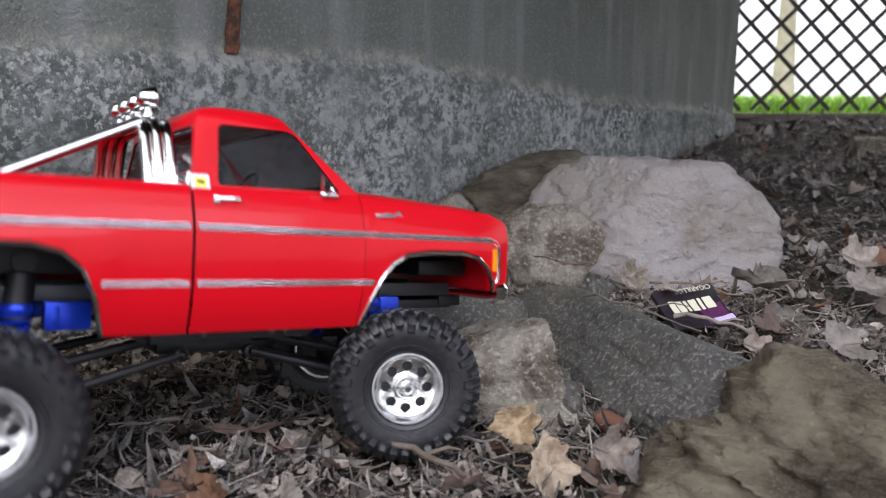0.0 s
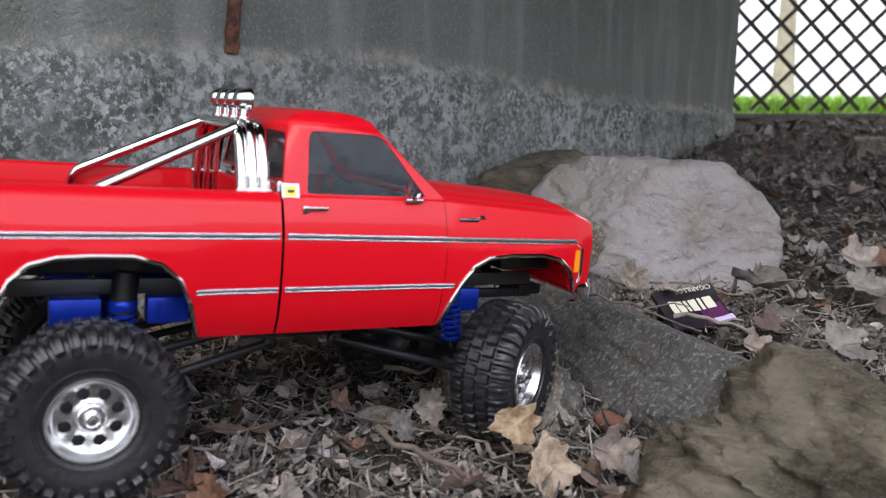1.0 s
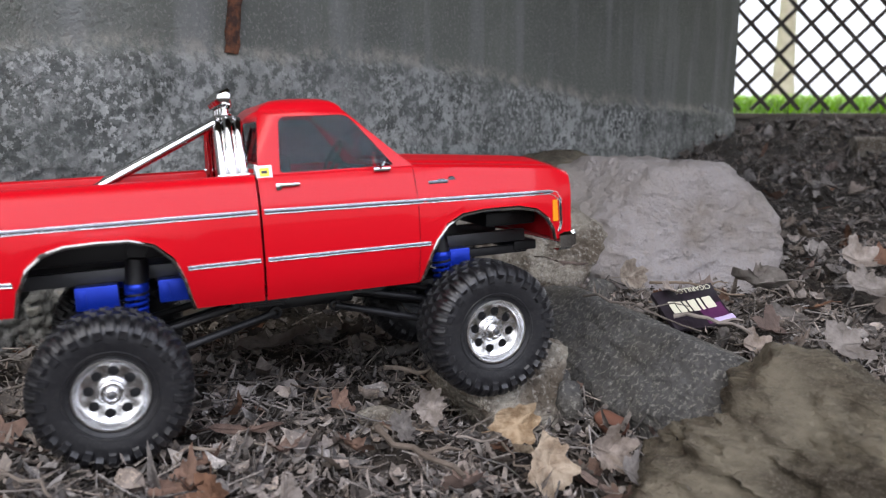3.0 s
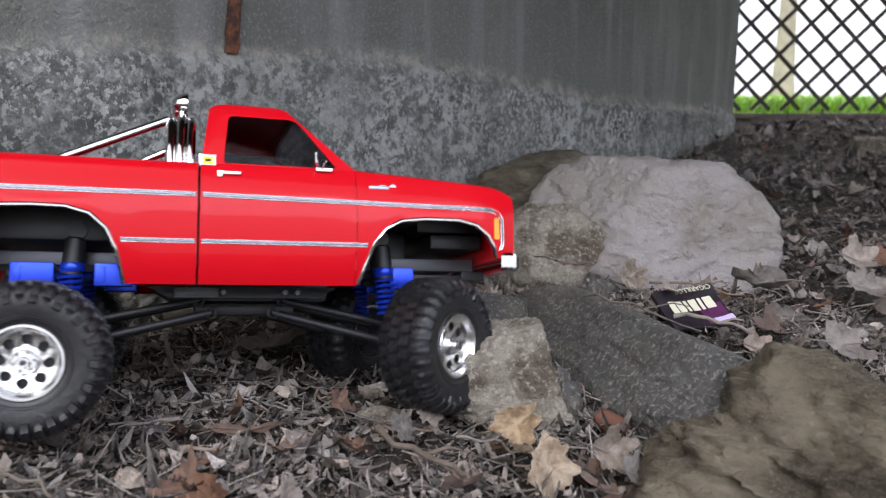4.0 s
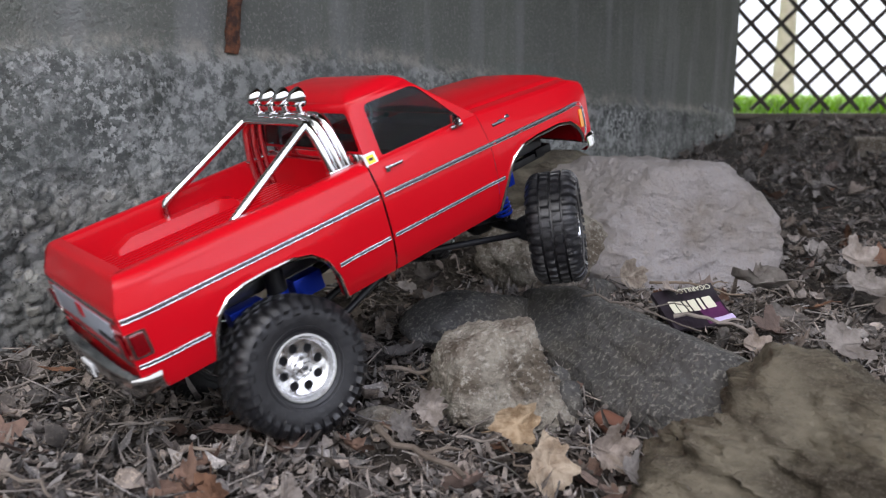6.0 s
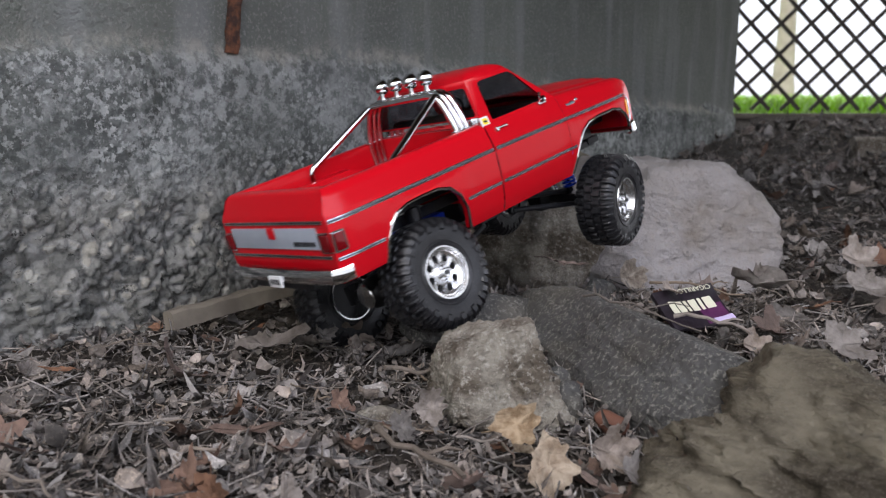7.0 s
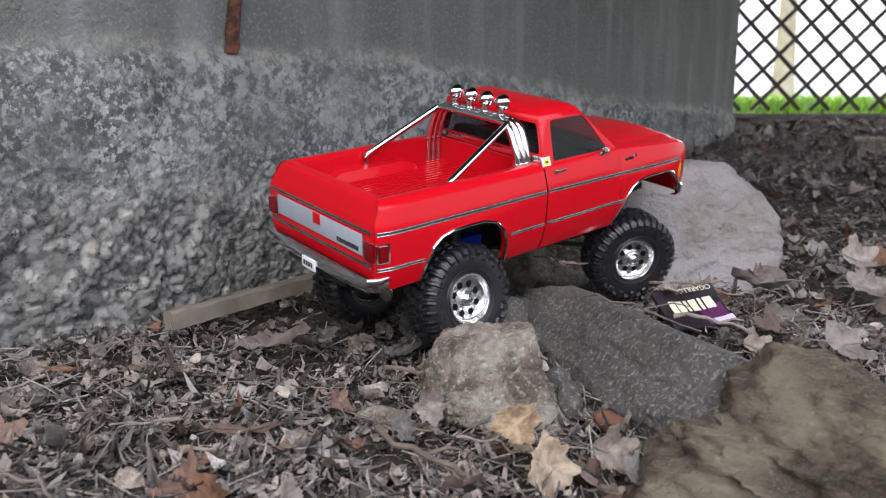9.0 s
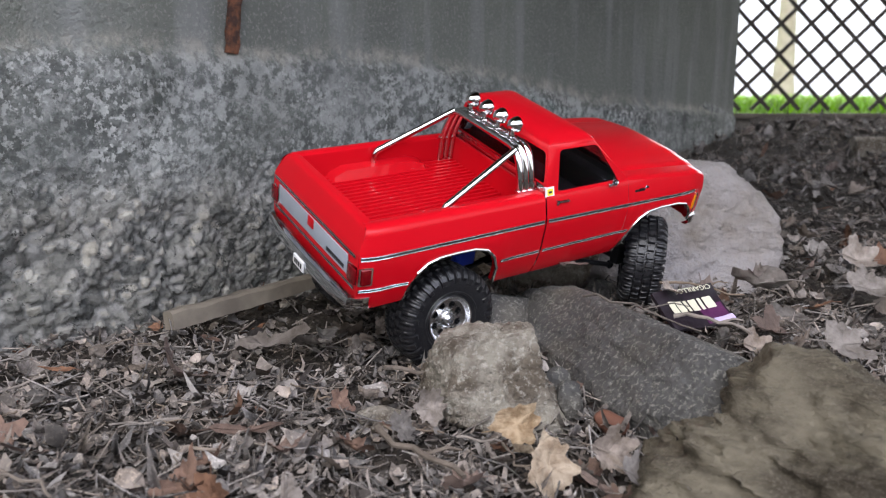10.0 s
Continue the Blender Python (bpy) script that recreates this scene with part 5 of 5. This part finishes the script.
put_leaf(LEAVES[11], 0.385, 0.90, 0.045, 0.026, 20, 10, 20, "russet dead leaf lying beside the packet")
put_leaf(LEAVES[3], -0.17, 0.66, 0.026, 0.032, 10, 0, 10, "narrow russet dead leaf")
put_leaf(LEAVES[9], 0.155, 0.985, 0.098, 0.032, 8, 5, -25, "narrow orange brown dead leaf on the slab")
put_leaf(LEAVES[5], -0.1, 0.735, 0.022, 0.016, 50, 0, 60, "russet dead leaf standing on edge")
put_leaf(LEAVES[11], -0.28, 0.80, 0.03, 0.03, 40, 20, 100, "russet curled dead leaf")

put_leaf(LEAVES[8], 0.272, 0.925, 0.078, 0.017, 20, 15, 40, "grey brown dead leaf lying over the packet")

for k, (x, y, z, size, rx, rz) in enumerate(((0.634, 1.196, 0.060, 0.050, 40, 10), (0.674, 1.328, 0.050, 0.040, 25, 60), (0.626, 1.353, 0.070, 0.035, 20, 100), (0.634, 1.158, 0.035, 0.045, 35, -10), (0.807, 1.660, 0.125, 0.050, 30, 40), (0.446, 1.010, 0.035, 0.034, 50, -25), (0.354, 0.866, 0.030, 0.030, 35, 15), (0.573, 1.782, 0.150, 0.050, 25, 0), (0.408, 0.888, 0.030, 0.032, 30, 200))):
    put_leaf(LEAVES[(0, 4, 6, 2, 8, 10)[k % 6]], x, y, max(z, ground_z(x, y) + 0.025), size * 0.75, rx, 8, rz, "broad grey brown leaf lying on the rising litter")

KEEP_OUT = [(0.40, 1.42, 0.2), (0.315, 0.565, 0.15)]
rng = random.Random(5)
made = 0
while made < 280:
    y = 0.5 + 1.9 * rng.random() ** 1.5
    x = rng.uniform(-0.62, 0.62) * (0.55 + 0.55 * y)
    if (Vector((x, y, 0)) - WALL_A).dot(WALL_N) < 0.03 or any((x - a) ** 2 + (y - b) ** 2 < r * r for a, b, r in KEEP_OUT):
        continue
    size = rng.uniform(0.009, 0.021) * (1.0 if y < 1.1 else 1.7)
    put_leaf(rng.choice(LEAVES), x, y, ground_z(x, y) + 0.018 + rng.random() * 0.012, size, rng.gauss(0, 28), rng.gauss(0, 28), rng.uniform(0, 360), "dry curled brown leaf in the litter")
    made += 1


def build_litter():
    """Crumbs of leaves and stalks too many to count."""
    rng = np.random.default_rng(9)
    vs, fs = [], []
    n = 0
    while n < 54000:
        y = 0.3 + 2.55 * rng.random() ** 2.0
        x = rng.uniform(-0.68, 0.68) * (0.5 + 0.62 * y) if rng.random() < 0.85 else rng.uniform(-1.1, 1.6)
        if (x - WALL_A.x) * WALL_N.x + (y - WALL_A.y) * WALL_N.y < 0.012:
            continue
        n += 1
        if noise.noise((x * 9, y * 9, 3.3)) < -0.12 and rng.random() < 0.8:
            continue
        z = ground_z(x, y) + rng.random() * 0.02
        s = (rng.uniform(0.0016, 0.0055) if rng.random() < 0.7 else (rng.uniform(0.0055, 0.0115) if rng.random() < 0.85 else rng.uniform(0.0115, 0.019))) * (1.0 if y < 1.0 else 0.5 + 0.5 * y)
        stalk = rng.random() < 0.2
        lx, ly = (min(s * 3.4, 0.026), min(s * 0.16, 0.001)) if stalk else (s * 1.25, s * rng.uniform(0.15, 0.38)) if rng.random() < 0.45 else (s, s * rng.uniform(0.4, 0.9))
        m = Matrix.Translation((x, y, z)) @ Euler((rng.normal(0, 0.5), rng.normal(0, 0.42), rng.uniform(0, 6.28))).to_matrix().to_4x4()
        b = len(vs)
        if stalk:
            bend = rng.normal(0, 0.25) * lx
            for px, py in ((-lx, 0), (0, bend), (lx, 0)):
                for dy, dz in ((-ly, 0), (ly, 0), (0, ly * 1.6)):
                    vs.append(tuple(m @ Vector((px, py + dy, dz))))
            for q in (0, 3):
                for e in range(3):
                    fs.append((b + q + e, b + q + (e + 1) % 3, b + q + 3 + (e + 1) % 3, b + q + 3 + e))
        else:
            k = 7
            c = rng.uniform(-0.9, 1.5)
            vs.append(tuple(m @ Vector((0, 0, 0))))
            for j in range(k):
                a = 2 * math.pi * j / k
                r = rng.uniform(0.6, 1.15)
                px, py = math.cos(a) * lx * r, math.sin(a) * ly * r
                vs.append(tuple(m @ Vector((px, py, c * (px * px + py * py) / s))))
            for j in range(k):
                fs.append((b, b + 1 + j, b + 1 + (j + 1) % k))
    me = bpy.data.meshes.new("leaf_litter")
    me.from_pydata(vs, [], fs)
    me.materials.append(LITTER)
    me.shade_smooth()
    return tagged(new("leaf_litter", me), "crumbled dry leaves and stalks covering the soil", "leaf litter", kind="stuff")


def build_twig(seed, length, r):
    rng = random.Random(seed)
    bm = bmesh.new()
    pts = [Vector((length * (k / 7 - 0.5), rng.gauss(0, 0.035) * length, rng.gauss(0, 0.02) * length)) for k in range(8)]
    add_tube(bm, pts, [r * (1 - 0.06 * k) * rng.uniform(0.85, 1.15) for k in range(8)], 7)
    if length > 0.06:
        p = pts[4]
        add_tube(bm, [p, p + Vector((0.12, 0.16, 0.05)) * length, p + Vector((0.22, 0.22, 0.04)) * length], [r * 0.6, r * 0.5, r * 0.25], 6)
    return link_mesh("twig", bm, TWIG)


def build_crumbs():
    """Loose clods of dark soil between the leaves."""
    rng = np.random.default_rng(31)
    vs, fs = [], []
    n = 0
    while n < 16000:
        y = 0.34 + 1.0 * rng.random() ** 1.6
        x = rng.uniform(-0.66, 0.5) * (0.5 + 0.62 * y)
        if (x - WALL_A.x) * WALL_N.x + (y - WALL_A.y) * WALL_N.y < 0.012:
            continue
        n += 1
        r = rng.uniform(0.0008, 0.0026) if rng.random() < 0.85 else rng.uniform(0.0026, 0.006)
        z = ground_z(x, y) + r * 0.4 + rng.random() * 0.008
        k = len(vs)
        for dx, dy, dz in ((1, 0, 0), (-1, 0, 0), (0, 1, 0), (0, -1, 0), (0, 0, 1), (0, 0, -1)):
            f = r * rng.uniform(0.6, 1.25)
            vs.append((x + dx * f + rng.normal(0, 0.2) * r, y + dy * f + rng.normal(0, 0.2) * r, z + dz * f * 0.8))
        for p, q in ((0, 2), (2, 1), (1, 3), (3, 0)):
            fs += [(k + p, k + q, k + 4), (k + q, k + p, k + 5)]
    me = bpy.data.meshes.new("soil_crumbs")
    me.from_pydata(vs, [], fs)
    me.materials.append(CRUMB)
    return tagged(new("soil_crumbs", me), "dark loose soil crumbs between the leaves", "soil", kind="stuff")


build_litter()
build_crumbs()
rng = random.Random(21)
for k in range(70):
    y = 0.52 + 0.7 * rng.random() ** 1.4
    x = rng.uniform(-0.55, 0.3) * (0.5 + 0.6 * y)
    if (Vector((x, y, 0)) - WALL_A).dot(WALL_N) < 0.05:
        continue
    ln = rng.uniform(0.025, 0.085)
    ob = build_twig(k, ln, rng.uniform(0.0007, 0.0018))
    ob.matrix_world = pose(x, y, ground_z(x, y) + 0.02, rng.gauss(0, 10), rng.gauss(0, 9), rng.uniform(0, 360))
    tagged(ob, "thin dry brown twig lying in leaf litter", "twig", "twigs in the litter")
for x, y, z, ln, r, rz, lab in ((-0.02, 0.60, 0.024, 0.10, 0.0032, -38, "grey bent twig lying in leaf litter"), (0.20, 0.80, 0.088, 0.15, 0.0014, -50, "long thin stem lying on the slab"),
                                (0.33, 1.02, 0.06, 0.12, 0.0022, -30, "reddish brown stick beside the packet"), (-0.03, 0.78, 0.03, 0.06, 0.0028, 8, "pale broken stick in leaf litter"), (0.285, 0.815, 0.072, 0.085, 0.0026, -42, "pale knotted stick lying on the slab")):
    ob = build_twig(int(rz) + 200, ln, r)
    ob.matrix_world = pose(x, y, z, 0, 4, rz)
    tagged(ob, lab, "twig", "twigs in the litter")


# ---------------------------------------------------------------- outside the lattice


def bank(y):
    return 0.25 + 0.02 * min(max(y - LATTICE_Y, 0.0), 2.2)


def build_grass():
    rng = np.random.default_rng(4)
    vs, fs = [], []
    for _ in range(9000):
        y = LATTICE_Y + 0.1 + 2.4 * rng.random() ** 1.5
        x = rng.uniform(0.6, 3.6)
        z = bank(y)
        h, w, a = rng.uniform(0.025, 0.06), rng.uniform(0.003, 0.007), rng.uniform(0, 6.28)
        dx, dy = math.cos(a) * w, math.sin(a) * w
        bx, by = rng.normal(0, 0.03), rng.normal(0, 0.03)
        b = len(vs)
        vs += [(x - dx, y - dy, z - 0.004), (x + dx, y + dy, z - 0.004), (x + dx * 0.7 + bx * 0.4, y + dy * 0.7 + by * 0.4, z + h * 0.6), (x - dx * 0.7 + bx * 0.4, y - dy * 0.7 + by * 0.4, z + h * 0.6), (x + bx, y + by, z + h)]
        fs += [(b, b + 1, b + 2, b + 3), (b + 3, b + 2, b + 4)]
    me = bpy.data.meshes.new("grass")
    me.from_pydata(vs, [], fs)
    me.materials.append(GRASS)
    return tagged(new("grass", me), "bright green lawn grass beyond the lattice", "grass", kind="stuff")


def build_lawn():
    bm = bmesh.new()
    xs, ys = np.linspace(-38, 39, 30), np.concatenate([np.linspace(LATTICE_Y + 0.06, 6, 16), np.linspace(7, 58, 12)])
    grid = [[bm.verts.new((float(x), float(y), bank(y) + 0.012 * noise.noise((x * 2, y * 2, 0)))) for x in xs] for y in ys]
    for p, q in zip(grid, grid[1:]):
        for k in range(len(xs) - 1):
            bm.faces.new((p[k], p[k + 1], q[k + 1], q[k]))
    return tagged(link_mesh("lawn", bm, GRASS), "bright green lawn beyond the lattice", "lawn", kind="structure")


build_lawn()
build_grass()


def build_tree_trunk():
    """A pale trunk on the lawn beyond the lattice, with two limbs."""
    root = tagged(new("tree"), "pale brown tree trunk standing on the lawn", "tree")
    root.location = (2.33, 5.6, bank(5.6) - 0.05)
    bm = bmesh.new()
    add_tube(bm, [(0.012 * noise.noise((k, 0, 0)), 0, 0.2 * k) for k in range(16)], [0.062 - 0.002 * k + 0.03 * math.exp(-k) + 0.006 * noise.noise((k * 0.9, 2, 0)) for k in range(16)], 14)
    part("trunk", bm, TRUNK, root)
    for sgn in (-1, 1):
        bm = bmesh.new()
        add_tube(bm, [(sgn * 0.13 * k, 0.05 * k, 2.1 + 0.22 * k) for k in range(6)], [0.05 - 0.007 * k for k in range(6)], 10)
        part("limb", bm, TRUNK, root)


build_tree_trunk()

# ---------------------------------------------------------------- motion
# seconds, place of the truck, its turn (x, y, z degrees), lift of the right wheels (rear, front), steering
ROWS = [
    (0.0, -0.3437, 0.5462, 0.0956, -7.2, 7.2, 34.8, -0.0025, -0.0030, -25),
    (0.1, -0.3425, 0.5613, 0.0913, 2.4, 5.8, 34.8, -0.0018, 0.0100, -26),
    (0.3, -0.3445, 0.5722, 0.0931, 0.5, 6.0, 34.0, -0.0004, 0.0065, -25),
    (0.5, -0.3098, 0.5836, 0.0958, -0.2, 7.1, 32.8, 0.0010, 0.0050, -17),
    (1.0, -0.2891, 0.6071, 0.0938, 0.9, 5.0, 28.2, 0.0030, 0.0005, 33),
    (1.5, -0.2898, 0.6349, 0.0902, -3.3, 2.0, 27.0, 0.0005, 0.0045, 42),
    (2.0, -0.2643, 0.6666, 0.0756, -1.1, -3.5, 27.3, 0.0015, -0.0040, 37),
    (2.5, -0.2716, 0.6960, 0.0696, -3.3, -4.2, 23.7, -0.0020, 0.0010, 36),
    (2.7, -0.2761, 0.7070, 0.0722, -1.1, -4.4, 22.2, -0.0020, -0.0001, -12),
    (3.8, -0.3700, 0.6966, 0.0869, -14.3, 5.9, 16.2, -0.0105, -0.0059, 38),
    (4.0, -0.3599, 0.7017, 0.0851, -15.6, 4.6, 17.6, -0.0095, -0.0070, 38),
    (4.2, -0.3229, 0.7104, 0.0755, -17.2, 0.4, 20.9, -0.0135, -0.0010, 41),
    (4.5, -0.2952, 0.7280, 0.0704, -21.2, -2.9, 24.4, -0.0150, 0.0080, 44),
    (5.0, -0.2566, 0.7344, 0.0609, -13.5, -7.0, 28.6, -0.0105, 0.0200, 50),
    (5.2, -0.2514, 0.7341, 0.0650, -4.2, -8.4, 30.3, -0.0035, 0.0088, 50),
    (5.5, -0.2297, 0.7176, 0.0572, 0.5, -12.1, 35.1, 0.0110, 0.0070, 50),
    (5.7, -0.2136, 0.7174, 0.0586, 0.9, -16.5, 38.7, 0.0135, -0.0010, 48),
    (6.8, -0.0984, 0.9186, 0.0639, -2.5, -18.8, 39.1, 0.0295, -0.0220, 17),
    (7.0, -0.0701, 0.9349, 0.0829, -7.1, -14.3, 44.3, 0.0210, -0.0095, 11),
    (7.5, -0.0236, 0.9559, 0.0897, 5.3, -6.4, 47.0, 0.0220, -0.0105, 9),
    (8.0, -0.0198, 0.9540, 0.1104, 18.0, -3.2, 46.2, 0.0070, -0.0035, 28),
    (8.5, -0.0239, 0.9553, 0.0982, 29.1, -3.6, 43.1, 0.0205, 0.0035, 6),
    (9.0, -0.0466, 0.9641, 0.0780, 9.1, -6.4, 39.7, 0.0215, -0.0060, -25),
    (9.5, -0.0606, 0.9780, 0.0794, 13.1, -4.6, 33.8, 0.0225, -0.0020, 44),
    (10.0, -0.0597, 0.9816, 0.0736, 20.2, -4.8, 33.9, 0.0210, 0.0130, 44),
]


# the pale rock is nudged by the wheels: seconds, shift x, y, z and turn
ROCK_ROWS = [(0.0, 0.01, 0.004, 0, 0, -3, 0), (0.9, 0.01, 0.004, 0, 0, -3, 0), (1.5, 0.002, 0.012, -0.006, 2, 36, 0), (2.7, 0.0, 0.012, -0.006, 2, 38, 0), (3.3, 0.008, 0.004, 0, 0, 6, 0), (3.8, 0.006, 0.004, 0, 0, -3, 0),
             (4.5, 0.002, 0.002, 0, 0, -7, 0), (5.7, 0, 0, 0, 0, -8, 0), (7.5, 0, 0, 0, 0, -8, 0), (8.0, -0.006, -0.002, -0.002, 0, -2, 0), (10.0, -0.006, -0.002, -0.002, 0, -2, 0)]



def motions():
    walk(truck, [(r[0], pose(*r[1:7])) for r in ROWS])
    tab = np.array(ROWS, float)
    times = sorted({round(t, 2) for t in [r[0] for r in ROWS] + [2.9, 3.1, 3.3, 3.55, 5.85, 6.0, 6.15, 6.3, 6.45, 6.6]})
    cols = [np.interp(times, tab[:, 0], tab[:, k]) for k in range(10)]
    spin = [0.0]
    for i in range(1, len(times)):
        head = math.radians((cols[6][i] + cols[6][i - 1]) / 2)
        d = (cols[1][i] - cols[1][i - 1]) * math.cos(head) + (cols[2][i] - cols[2][i - 1]) * math.sin(head)
        spin.append(spin[-1] + math.degrees(d / TYRE_R))
    for key, wheel in WHEELS.items():
        end, side = key.split("_")
        s = -1 if side == "right" else 1
        rows = []
        for i, t in enumerate(times):
            lift = cols[7 if end == "rear" else 8][i]
            roll = -math.degrees(math.asin(lift / TRACK))
            steer = cols[9][i] if end == "front" else 0.0
            axle = pose(WHEELBASE, 0, 0, roll) if end == "front" else pose(0, 0, -0.004, roll)
            flip = pose(0, 0, 0, 0, 0, 180 if s > 0 else 0)
            turn = pose(0, 0, 0, 0, spin[i] * (-1 if s > 0 else 1), 0)
            if end == "front":
                m = axle @ pose(0, s * 0.072, 0, 0, 0, steer) @ pose(0, s * 0.03, 0) @ flip @ turn
            else:
                m = axle @ pose(0, s * TRACK, 0) @ flip @ turn
            rows.append((t, m))
        walk(wheel, rows)
    for axle, col, x in ((REAR_AXLE, 7, 0.0), (FRONT_AXLE, 8, WHEELBASE)):
        walk(axle, [(t, pose(x, 0, -0.004 if x == 0 else 0, -math.degrees(math.asin(cols[col][i] / TRACK)))) for i, t in enumerate(times)])
    rest = PALE.matrix_world.copy()
    walk(PALE, [(t, Matrix.Translation((x, y, z)) @ rest @ pose(0, 0, 0, a, b, c)) for t, x, y, z, a, b, c in ROCK_ROWS])


motions()
